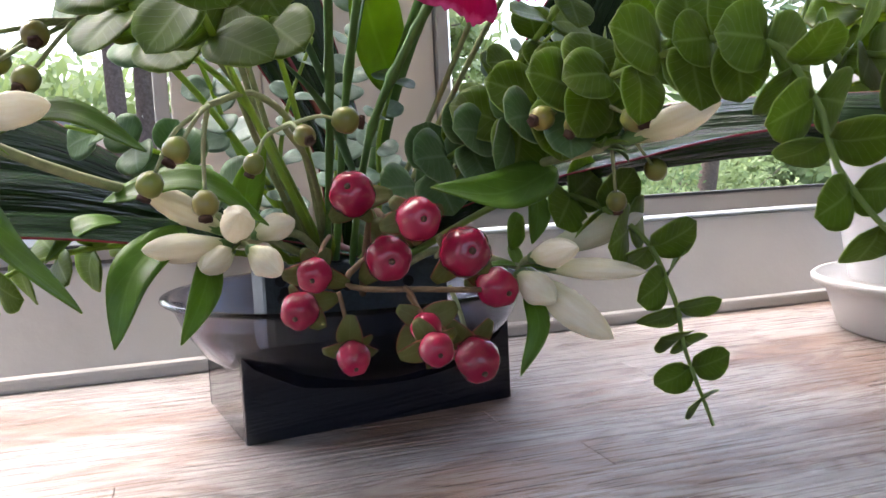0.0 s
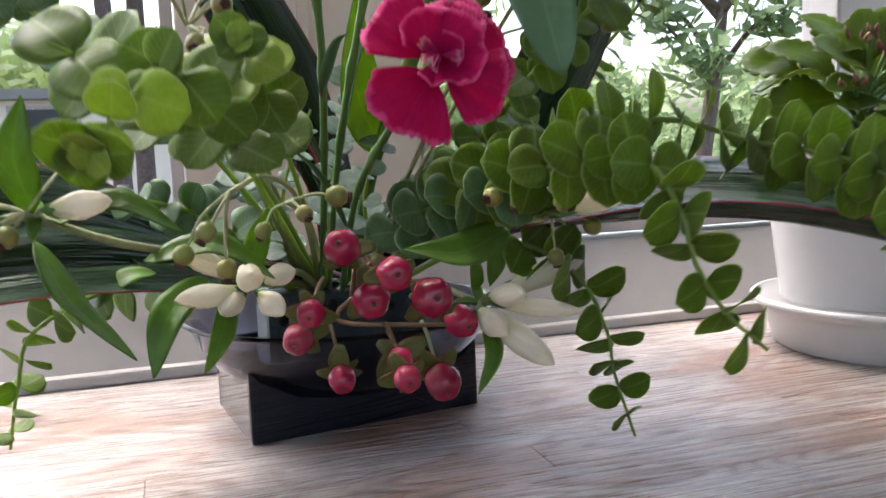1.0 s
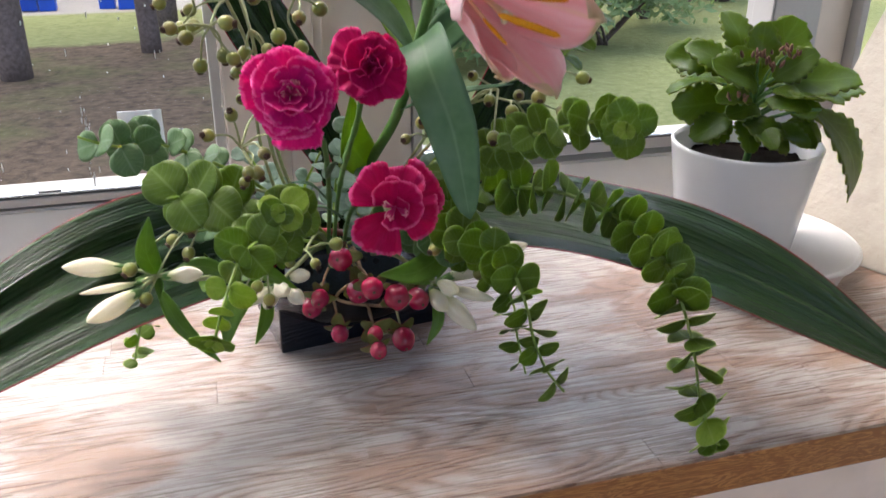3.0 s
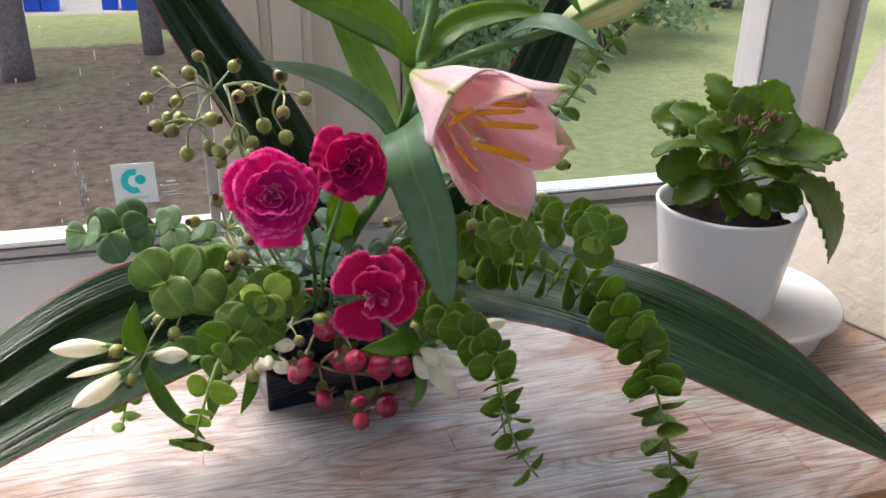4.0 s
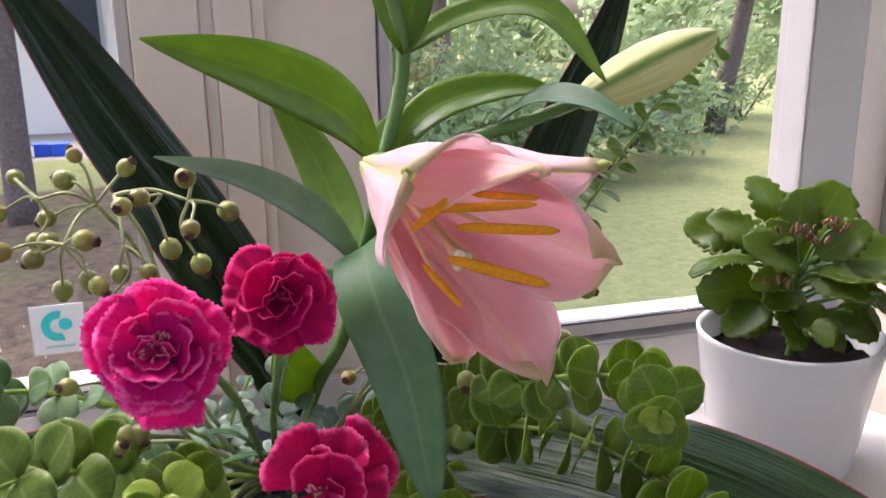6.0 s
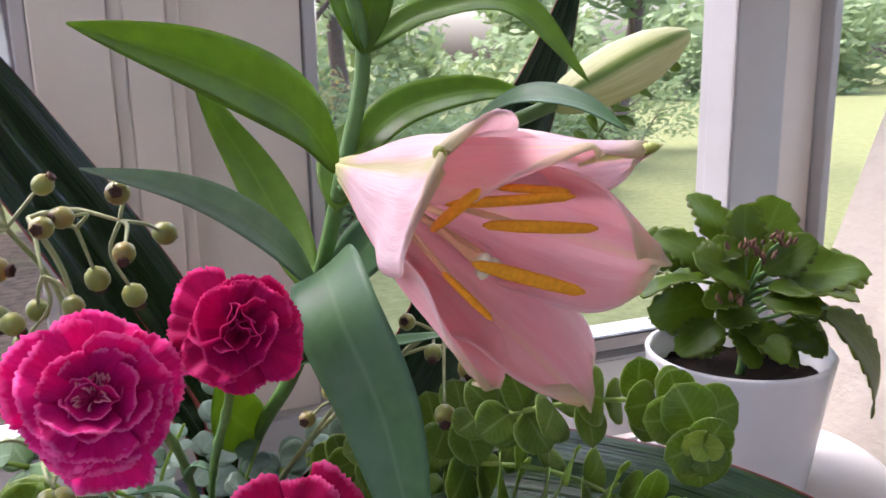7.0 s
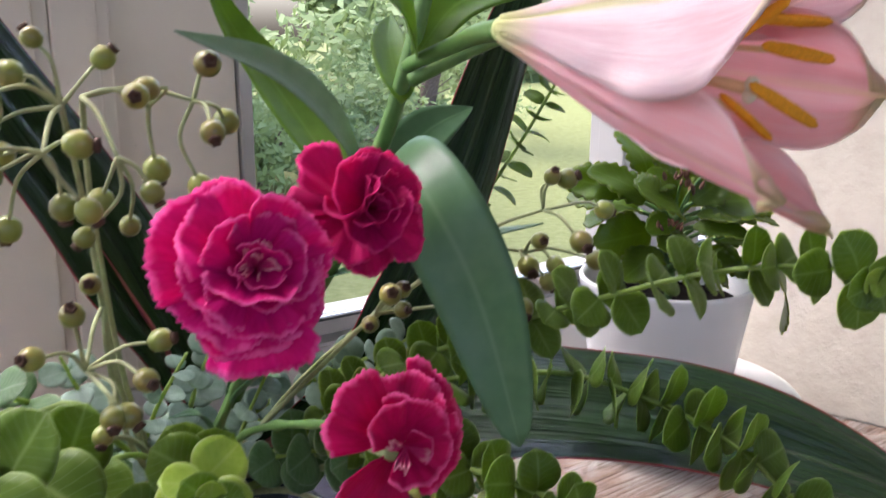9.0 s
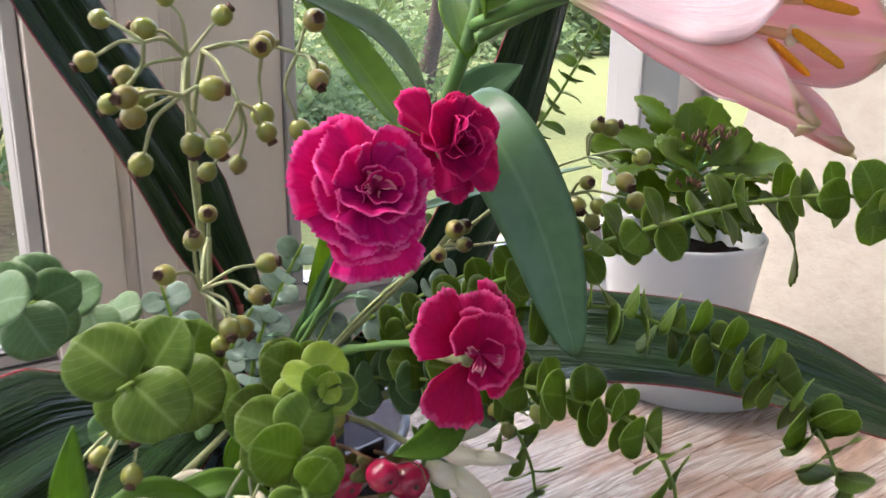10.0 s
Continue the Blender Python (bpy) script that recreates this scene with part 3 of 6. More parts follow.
# sill riser, window bottom rail, frames
def sill_bm(x0, x1, y0, top):
    """A low wall whose face leans back from the board to the window frame."""
    bm = box_bm(x0, x1, y0, 0.20, 0.0, top)
    for v in bm.verts:
        if v.co.z > top * 0.5 and v.co.y < y0 + 0.01:
            v.co.y = GLASS_Y - 0.0075
    bmesh.ops.bevel(bm, geom=bm.edges[:], offset=0.002, segments=2, affect="EDGES")
    return bm


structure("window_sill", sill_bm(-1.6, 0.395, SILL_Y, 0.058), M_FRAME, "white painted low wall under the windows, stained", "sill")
structure("trim", box_bm(-1.6, 0.395, SILL_Y - 0.010, SILL_Y - 0.0005, 0.0, 0.0075, 0.002), M_FRAME, "narrow white strip along the back of the board", "trim")


def window(name, x0, x1, z0, z1, y, label, rail=0.012, left=0.008, right=0.008, front=-0.016):
    w = tagged(new(name), label, "window", kind="structure")
    w.location = ((x0 + x1) / 2, y, z0)
    scene_at[w.name] = Vector(w.location)
    cx = (x0 + x1) / 2

    def bar(nm, a0, a1, b0, b1, c0, c1, mat, bev=0.0012):
        part(nm, box_bm(a0 - cx, a1 - cx, b0, b1, c0 - z0, c1 - z0, bev), mat, w)

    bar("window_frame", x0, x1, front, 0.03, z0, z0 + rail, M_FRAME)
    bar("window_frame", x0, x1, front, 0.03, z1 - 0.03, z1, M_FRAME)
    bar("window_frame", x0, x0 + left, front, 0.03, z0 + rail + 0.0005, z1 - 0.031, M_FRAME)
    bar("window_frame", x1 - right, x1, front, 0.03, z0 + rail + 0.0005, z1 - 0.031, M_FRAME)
    bar("gasket", x0 + left, x1 - right, -0.006, 0.004, z0 + rail + 0.0002, z0 + rail + 0.002, M_GASKET, 0.0)
    pane = part("pane", box_bm(x0 + left - cx, x1 - right - cx, -0.002, 0.002, rail + 0.0022, z1 - z0 - 0.031), M_GLASS, w, "clear dusty glass")
    pane.visible_shadow = False
    return w


win_1 = window("window_1", -1.45, -0.070, 0.060, 1.55, GLASS_Y, "tall fixed window with dusty glass and a thin white frame", rail=0.007, front=-0.006)
win_2 = window("window_2", 0.088, 0.4345, 0.062, 1.55, GLASS_Y, "narrow window in a white frame looking on greenery", right=0.002, front=-0.0005)
win_3 = window("window_3", 0.524, 1.50, 0.062, 1.55, GLASS_Y + 0.005, "side window behind the white corner post")

mull = thing("mullion", (0.0075, 0.14, 0.058), "beige painted double mullion between two windows", "mullion", kind="structure")
for a, b, d in ((-0.069, -0.0280, 0.1225), (-0.0278, -0.0195, 0.1265), (-0.0193, 0.0040, 0.1235), (0.0042, 0.0120, 0.1275), (0.0122, 0.087, 0.140)):
    part("stile", box_bm(a - 0.0075, b - 0.0075, d - 0.14, 0.04, 0.0, 1.49, 0.0012), M_MULLION, mull)
post = thing("corner_post", (0.479, 0.15, 0.05), "square white corner post, its two faces in different tones for the light", "post", kind="structure")
# White post throughout; the light difference between its two sides is in their colours.
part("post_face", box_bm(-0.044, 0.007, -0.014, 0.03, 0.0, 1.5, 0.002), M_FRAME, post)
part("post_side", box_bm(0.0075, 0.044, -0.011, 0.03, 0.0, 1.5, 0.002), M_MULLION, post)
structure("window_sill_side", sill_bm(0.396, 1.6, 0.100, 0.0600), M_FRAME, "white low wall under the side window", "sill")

# leaning plaster slab on the right
bm = bmesh.new()
lean = 0.42


def slab_pt(s, z, d):
    """s: metres along the foot from its back edge, z: height, d: depth behind the face."""
    return (0.400 + 0.332 * s + lean * z + d * 0.9, 0.055 - 0.943 * s + d * 0.32, z)


ring = [bm.verts.new(slab_pt(s, z, d)) for d in (0.0, 0.022) for s, z in ((0.0, 0.0), (1.6, 0.0), (1.6, 1.75), (0.0, 1.75))]
for f in ((0, 1, 2, 3), (7, 6, 5, 4), (0, 4, 5, 1), (1, 5, 6, 2), (2, 6, 7, 3), (3, 7, 4, 0)):
    bm.faces.new([ring[k] for k in f])
bmesh.ops.recalc_face_normals(bm, faces=bm.faces[:])
bmesh.ops.bevel(bm, geom=bm.edges[:], offset=0.002, segments=2, affect="EDGES")
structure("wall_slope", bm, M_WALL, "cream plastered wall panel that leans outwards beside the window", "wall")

# sticker on the glass, faint lettering beside it, dried splashes
st = thing("window_sticker", (-0.134, GLASS_Y - 0.0026, 0.114), "square white sticker with a teal round mark on the window glass", "sticker")
part("paper", box_bm(-0.0165, 0.0165, -0.0005, 0.0, -0.017, 0.0165), M_STICKER, st)
bm = bmesh.new()
arc = [(0.0105 * math.cos(a), 0.0105 * math.sin(a)) for a in np.linspace(radians(75), radians(290), 16)]
arc_in = [(0.0050 * math.cos(a), 0.0050 * math.sin(a)) for a in np.linspace(radians(75), radians(290), 16)]
va = [bm.verts.new((x, -0.0008, z + 0.002)) for x, z in arc]
vb = [bm.verts.new((x, -0.0008, z + 0.002)) for x, z in arc_in]
for k in range(15):
    bm.faces.new((va[k], va[k + 1], vb[k + 1], vb[k]))
part("ring_mark", bm, M_TEAL, st, "teal open ring")
bm = bmesh.new()
bmesh.ops.create_circle(bm, cap_ends=True, radius=0.0042, segments=20, matrix=Matrix.Translation((0.0045, -0.0008, 0.003)) @ Matrix.Rotation(radians(90), 4, "X"))
part("dot_mark", bm, M_TEAL, st, "teal dot")
part("print_bar", box_bm(-0.009, 0.009, -0.0008, -0.0006, -0.0130, -0.0112), plain("pale_teal", (0.45, 0.72, 0.74), 0.5), st)
ft = thing("glass_print", (-0.106, GLASS_Y - 0.0026, 0.106), "faint etched lettering bars on the window glass", "print")
for x0, x1, z in ((-0.009, 0.006, 0.004), (-0.004, 0.003, 0.007), (-0.009, 0.009, -0.002), (-0.008, 0.009, -0.005)):
    part("print_bar", box_bm(x0, x1, -0.0004, 0.0, z, z + 0.0012), M_FAINT, ft)
rng = random.Random(4)
sp_v, sp_f = [], []
for k in range(150):
    x, z, r = rng.uniform(-0.40, -0.08), 0.075 + 0.35 * rng.random() ** 1.6, rng.uniform(0.0003, 0.0011)
    tall = rng.choice((1, 1, 1.6, 4))
    if k >= 110:  # a larger run of dried drips beside the sticker
        x, z, r, tall = -0.1745 + 0.0022 * rng.gauss(0, 1), 0.112 + 0.016 * rng.gauss(0, 1), rng.uniform(0.0006, 0.0012), rng.choice((1.5, 3, 5))
    b = len(sp_v)
    for j in range(6):
        a = j * math.pi / 3
        sp_v.append((x + r * 0.6 * math.cos(a), GLASS_Y - 0.0024, z + r * tall * math.sin(a)))
    sp_f.append(tuple(range(b, b + 6)))
tagged(new("glass_splashes", mesh_from("glass_splashes", sp_v, sp_f, M_SPECK)), "small dried white splashes on the window glass", "splashes", kind="stuff")

# ---- outdoors ----
GROUND_Z = -1.75


def ground_material():
    a = Mat("lawn_and_litter")
    p = a.world()
    x, y, _ = a.split(p)
    f = a.noise(p, 9.0, 6.0, 0.7)
    g = a.noise(p, 0.9, 4.0)
    grass = a.mix(a.ramp(f, (0.3, 0.0), (0.7, 1.0)), (0.135, 0.148, 0.055), (0.215, 0.228, 0.098))
    litter = a.mix(a.ramp(f, (0.35, 0.0), (0.7, 1.0)), (0.060, 0.043, 0.030), (0.16, 0.115, 0.075))
    litter = a.mix(a.ramp(g, (0.5, 0.0), (0.7, 0.5)), litter, (0.11, 0.13, 0.04))
    edge = a.math("ADD", y, a.math("MULTIPLY", g, 1.6))
    right = a.math("SUBTRACT", a.math("ADD", x, a.math("MULTIPLY", g, 1.0)), a.math("MULTIPLY", y, 0.16))
    m1 = a.ramp(a.math("MULTIPLY", edge, 0.05), (0.585, 0.0), (0.605, 1.0))
    m2 = a.ramp(a.math("MULTIPLY_ADD", right, 0.25, 0.5), (0.50, 0.0), (0.72, 1.0))
    col = a.mix(a.math("MAXIMUM", m1, m2), litter, grass)
    col = a.mix(a.math("MULTIPLY", a.ramp(a.math("MULTIPLY", y, 0.05), (0.685, 0.0), (0.695, 1.0)), a.ramp(a.math("MULTIPLY_ADD", x, 0.1, 0.5), (0.6, 1.0), (0.65, 0.0))), col, (0.26, 0.24, 0.22))
    a.color(col).set(0.95, spec=0.1)
    a.bump(f, 0.8, 0.05)
    return a.m


bm = bmesh.new()
bmesh.ops.create_grid(bm, x_segments=40, y_segments=40, size=120.0, matrix=Matrix.Translation((0, 110, GROUND_Z)))
for v in bm.verts:
    v.co.z += 0.10 * noise.noise(v.co * 0.2)
structure("ground", bm, ground_material(), "lawn and leaf litter outside the windows", "ground")

M_BARK = plain("bark", (0.17, 0.13, 0.115), 0.95, 0.5, 25.0, 0.1, bump=1.0)
M_BUSH = [leaf_material("shrub_leaf_%d" % k, d, l, l, gl, 0.6, 0.0, None, 0.0, 0.35) for k, (d, l, gl) in enumerate((((0.10, 0.16, 0.06), (0.16, 0.24, 0.10), (0.24, 0.34, 0.10)), ((0.15, 0.22, 0.08), (0.24, 0.32, 0.13), (0.34, 0.42, 0.14)), ((0.26, 0.23, 0.08), (0.34, 0.30, 0.12), (0.38, 0.32, 0.10))))]


def scatter_leaves(name, centres, count, size, material, rng):
    """Many small leaf blades spread through lumps (x, y, z, rx, rz), as one mesh."""
    verts, faces, uvs = [], [], []
    for _ in range(count):
        cx, cy, cz, rx, rz = rng.choice(centres)
        d = Vector((rng.gauss(0, 1), rng.gauss(0, 1), rng.gauss(0, 1)))
        d.normalize()
        q = rng.random() ** 0.45
        c = Vector((cx + d.x * rx * q, cy + d.y * rx * q, cz + d.z * rz * q))
        a = Vector((rng.gauss(0, 1), rng.gauss(0, 1), rng.gauss(0, 1))).normalized()
        b = a.orthogonal().normalized()
        s = size * rng.uniform(0.6, 1.4)
        k = len(verts)
        verts += [c - a * s, c + b * s * 0.4, c + a * s, c - b * s * 0.4]
        uvs += [(0.5, 0), (1, 0.5), (0.5, 1), (0, 0.5)]
        faces.append((k, k + 1, k + 2, k + 3))
    return mesh_from(name, verts, faces, material, uvs, smooth=False)


def tree(x, y, r, height, lean_x, seed, label, crown=True, size=0.20):
    rng = random.Random(seed)
    t = thing("tree", (x, y, GROUND_Z), label, "tree", "trees outside")
    base = np.array((x, y, GROUND_Z - 0.1))
    top = base + (lean_x * height, 0.2, height)
    mid = (base + top) / 2 + (rng.uniform(-0.1, 0.1), 0, 0)
    tube("trunk", [base, base + (0, 0, 0.25), mid, top], r * 1.25, r * 0.6, M_BARK, t, 18, 10, 0.08)
    tips = []
    for k in range(9):
        s = mid + (top - mid) * rng.uniform(0.0, 1.0)
        a = rng.uniform(0, 6.28)
        e = s + np.array((math.cos(a) * 0.30 * height, math.sin(a) * 0.25 * height, rng.uniform(0.12, 0.3) * height))
        tube("limb", [s, (s + e) / 2 + (0, 0, 0.15), e], r * 0.45, r * 0.12, M_BARK, t, 8, 6)
        tips.append(e)
    if crown:
        o = np.array((x, y, GROUND_Z))
        lumps = [(*(p - o), 0.17 * height, 0.12 * height) for p in tips] + [(*(top - o + (0, 0, 0.5)), 0.2 * height, 0.15 * height)]
        # Over 7 m: a dense unseen crown, added to dim light from the left.
        part_of("crown", scatter_leaves("crown", lumps, int(1400 * height) if height > 7 else 900, size, M_BUSH[seed % 2], rng), t)
    return t


# The first four are made tall to shade the windows from out of view.
for x, y, r, h, lx, sd in ((-1.95, 9.2, 0.13, 10.0, 0.03, 1), (-0.62, 10.3, 0.10, 9.0, -0.05, 2), (-0.45, 12.2, 0.12, 10.0, 0.02, 3), (-3.6, 12.5, 0.2, 11.0, 0.0, 4), (3.4, 15.0, 0.14, 4.6, 0.12, 5), (8.9, 13.0, 0.16, 4.6, 0.2, 6), (5.6, 19.0, 0.2, 5.0, -0.05, 7)):
    tree(x, y, r, h, lx, sd, "tree with a grey-brown trunk on the litter-covered ground outside")


def shrub(x, y, w, h, seed, k, label):
    rng = random.Random(seed)
    t = thing("shrub", (x, y, GROUND_Z), label, "shrub", "shrubs outside")
    for j in range(7):
        a = rng.uniform(0, 6.28)
        e = (x + math.cos(a) * w * 0.5, y + math.sin(a) * w * 0.4, GROUND_Z + h * rng.uniform(0.5, 0.9))
        tube("branch", [(x + rng.uniform(-0.1, 0.1), y, GROUND_Z - 0.05), ((x + e[0]) / 2, (y + e[1]) / 2, GROUND_Z + h * 0.4), e], 0.025, 0.008, M_BARK, t, 7, 5)
    lumps = [(rng.uniform(-0.5, 0.5) * w, rng.uniform(-0.4, 0.4) * w, h * rng.uniform(0.2, 0.8), w * 0.28, h * 0.25) for _ in range(12)]
    part_of("crown", scatter_leaves("crown", lumps, 2600, 0.075, M_BUSH[k], rng), t)


for k, (x, y, w, h, mk) in enumerate(((2.3, 8.6, 1.7, 1.35, 0), (3.6, 9.0, 1.9, 1.5, 1), (5.0, 9.6, 2.0, 1.3, 0), (4.3, 11.0, 2.2, 1.9, 1), (2.7, 11.5, 2.2, 2.2, 0), (6.6, 11.5, 2.2, 1.6, 1), (3.0, 13.8, 2.0, 2.0, 2), (1.4, 12.4, 1.6, 1.3, 1), (8.3, 13.0, 2.5, 2.0, 0), (10.5, 14.5, 3.0, 2.4, 1))):
    shrub(x, y, w, h, 20 + k, mk, "loose green shrub on the lawn outside")

rng = random.Random(9)
far = [(rng.uniform(-12, 60), rng.uniform(30, 42), GROUND_Z + rng.uniform(0.3, 5.6), 2.4, 1.4) for _ in range(110)]
wood = new("far_trees", scatter_leaves("far_trees", [c for c in far if c[0] > 4 or c[2] > 1.0], 24000, 0.36, M_BUSH[1], rng))
tagged(wood, "pale green trees in the distance", "trees", kind="stuff")
M_PALE = plain("pale_render", (0.80, 0.74, 0.66), 0.9, 0.08, 2.0)
M_BLUE = plain("blue_plastic", (0.02, 0.10, 0.62), 0.5, 0.2, 6.0)
hall = thing("distant_building", (-8.0, 17.5, GROUND_Z), "long pale building beyond the lawn", "building")
part("wall", box_bm(-9, 8.6, 0, 6, 0, 3.0), M_PALE, hall)
part("roof", box_bm(-9.3, 8.9, -0.3, 6.3, 3.01, 3.2), plain("grey_roof", (0.3, 0.3, 0.32), 0.8), hall)
for x in (-7, -4, -1, 2, 5):
    w = part("window", box_bm(x, x + 1.3, -0.06, -0.005, 1.6, 2.9), M_FRAME, hall)
    part("pane", box_bm(x + 0.08, x + 1.22, -0.075, -0.062, 1.68, 2.82), plain("dark_pane", (0.05, 0.06, 0.07), 0.1), w)
for x in (-3.7, -3.35, -2.85, -2.55, -2.28, -1.40, -1.10, -0.85):
    t = thing("blue_crate", (x, 14.3 + 0.1 * math.sin(x * 7), GROUND_Z + 0.02), "small blue plastic crate on the pale path outside", "crate", "blue crates on the path")
    part("body", box_bm(-0.12, 0.12, -0.12, 0.12, 0.0, 0.17, 0.015), M_BLUE, t)
    part("rim", box_bm(-0.14, 0.14, -0.14, 0.14, 0.171, 0.20, 0.008), M_BLUE, t)

# ---- the pot with kalanchoe ----
SAU = (0.337, -0.015, 0.0)
saucer = thing("saucer", SAU, "round white plastic plant saucer on the wooden board", "saucer")
part_of("dish", lathe("dish", [(0.0, 0.0), (0.0638, 0.0), (0.0665, 0.0015), (0.0726, 0.022), (0.0739, 0.0245), (0.0781, 0.026), (0.0794, 0.0278), (0.0794, 0.0298), (0.0775, 0.0306), (0.0732, 0.0292), (0.0704, 0.0225), (0.0644, 0.0032), (0.0605, 0.0026), (0.0, 0.0026)], M_SAUCER, seg=64), saucer)
part_of("rim", lathe("rim", [(0.0788, 0.0272), (0.0802, 0.0277), (0.0804, 0.0298), (0.0789, 0.0312), (0.0768, 0.0310), (0.0770, 0.0304)], M_SAUCER, seg=64), saucer, None, "thick rounded rim")
POT = (0.3135, -0.0165, 0.0030)
pot = thing("flower_pot", POT, "plain glazed white tapered flower pot standing in a saucer", "flower pot")
part_of("pot_body", lathe("pot_body", [(0.0, 0.0), (0.0395, 0.0), (0.0415, 0.0018), (0.0448, 0.03), (0.0510, 0.075), (0.0560, 0.108), (0.0566, 0.1105), (0.0556, 0.1120), (0.0540, 0.1115), (0.0525, 0.108), (0.0505, 0.092), (0.0, 0.092)], M_POT, seg=64), pot)
bm = bmesh.new()
bmesh.ops.create_circle(bm, cap_ends=True, radius=0.0503, segments=40)
bmesh.ops.triangulate(bm, faces=bm.faces[:])
bmesh.ops.subdivide_edges(bm, edges=bm.edges[:], cuts=4, use_grid_fill=True)
for v in bm.verts:
    v.co.z = 0.0945 + 0.0035 * noise.noise(v.co * 120.0)
part("soil", bm, M_SOIL, pot, "dark crumbly potting soil")
kal = thing("kalanchoe", (POT[0], POT[1], 0.093), "leafy green kalanchoe with scalloped leaves and small buds in the pot", "houseplant")
KX, KY = POT[0], POT[1]
tube("stem", [(KX, KY, 0.088), (KX + 0.002, KY - 0.002, 0.115), (KX - 0.001, KY, 0.168)], 0.003, 0.002, M_STEM, kal, 10)
KDATA = [leaf_data("leaf", 1.0, w, M_KAL, "scallop", b, 0.16, 56, 9, 0.022, sd, teeth=6, wave=0.10) for w, b, sd in ((0.68, 0.5, 1), (0.60, 0.9, 2), (0.72, 0.3, 3))]
KR, KF = np.array((0.96, -0.28, 0.0)), np.array((-0.28, -0.96, 0.0))
KALS = [  # base and tip in mm from the heart of the plant: to the side, up, to the front; then which way the upper side looks (front, up)
    (-30, 34, -14, -72, 46, -26, 0.8, 0.5), (-34, 22, 8, -79, 32, 12, 0.15, 1.0), (-28, 8, 12, -74, 2, 24, 0.8, 0.55), (-28, -6, 24, -62, -18, 36, 0.5, 0.9),
    (-8, 40, -18, -15, 78, -30, 1.0, 0.25), (4, 22, -6, 33, 68, -18, 1.0, 0.3), (18, 20, 12, 68, 32, 20, 0.5, 0.9), (32, 12, -6, 88, 38, -10, 0.2, 1.0),
    (6, 14, 20, 50, 10, 38, 0.3, 1.0), (-6, 18, 16, -42, 36, 32, 0.6, 0.8), (-16, -10, 32, 16, -24, 52, 0.3, 1.0), (-18, -6, 28, -16, -32, 50, 0.6, 0.8),
    (-6, 2, 24, -34, -2, 40, 0.5, 0.8), (16, -12, 20, 42, -22, 36, 0.5, 0.8), (-6, 40, 4, -38, 40, 12, 0.1, 1.0), (6, 30, -22, 12, 62, -50, 0.7, 0.6),
    (-4, 26, 10, -20, 48, 14, 0.9, 0.4), (10, 26, 8, 34, 44, 16, 0.8, 0.5), (2, 8, 22, 22, 2, 46, 0.5, 0.9), (-12, 10, 20, -38, 14, 38, 0.7, 0.7), (2, 34, -6, 4, 66, -8, 0.9, 0.3), (20, 6, 6, 56, 2, 14, 0.5, 0.9), (-20, 28, -6, -52, 58, -10, 0.8, 0.5),
    (-24, -12, 20, -52, -20, 26, 0.7, 0.8), (-4, -14, 34, -2, -28, 58, 0.5, 0.9), (24, -8, 10, 56, -14, 18, 0.5, 0.9), (8, -12, 24, 30, -26, 44, 0.6, 0.8),
    (-10, 20, -26, -50, 34, -56, 0.6, 0.7), (22, 14, -26, 58, 22, -56, 0.5, 0.8), (14, 4, -28, 34, -4, -62, 0.1, 1.0), (-16, 2, -26, -46, -6, -54, 0.1, 1.0)]
KH = np.array((0.0, 0.0, 0.042))
for k, (r0, u0, f0, r1, u1, f1, nf, nu) in enumerate(KALS):
    r0, r1 = (r0 * 0.84, r1 * 0.84) if r1 < 0 else (r0, r1 * 0.96)
    b = KH + (KR * r0 + KF * f0 + np.array((0, 0, u0 + 0.42 * max(f0, 0)))) * 0.001
    e = KH + (KR * r1 + KF * f1 + np.array((0, 0, u1 + 0.42 * max(f1, 0)))) * 0.001
    o = np.array((KX, KY, 0.093))
    tube("leaf_stalk", [o + (0, 0, max(0.02, b[2] - 0.016)), o + b * (0.5, 0.5, 1.0) - (0, 0, 0.005), o + b], 0.0018, 0.0013, M_STEM, kal, 7, 6)
    part_of("leaf", KDATA[k % 3], kal, aim(b, e - b, 0.25 * math.sin(k * 2.1), float(np.linalg.norm(e - b)) * 1.06, tuple(KF * nf + np.array((0, 0, nu)))))
# the long leaf that droops over the rim, on its own stalk
tube("leaf_stalk", [(KX, KY, 0.128), (KX + 0.022, KY - 0.022, 0.142), (KX + 0.032, KY - 0.036, 0.146)], 0.0016, 0.0013, M_STEM, kal, 8)
part_of("leaf", leaf_data("leaf", 0.078, 0.046, M_KAL, "scallop", 1.15, 0.12, 56, 9, 0.0009, 5, teeth=8, wave=0.04), kal, aim((0.031, -0.035, 0.050), (0.42, -0.36, -0.35), 0.35))
M_KBUD = plain("kalanchoe_bud", (0.16, 0.07, 0.035), 0.7, 0.4, 400.0)
kb = lathe("flower_bud", [(0.0003, 0.0), (0.0011, 0.0012), (0.0012, 0.003), (0.0007, 0.005), (0.0002, 0.0058)], M_KBUD, seg=8)
rng = random.Random(31)
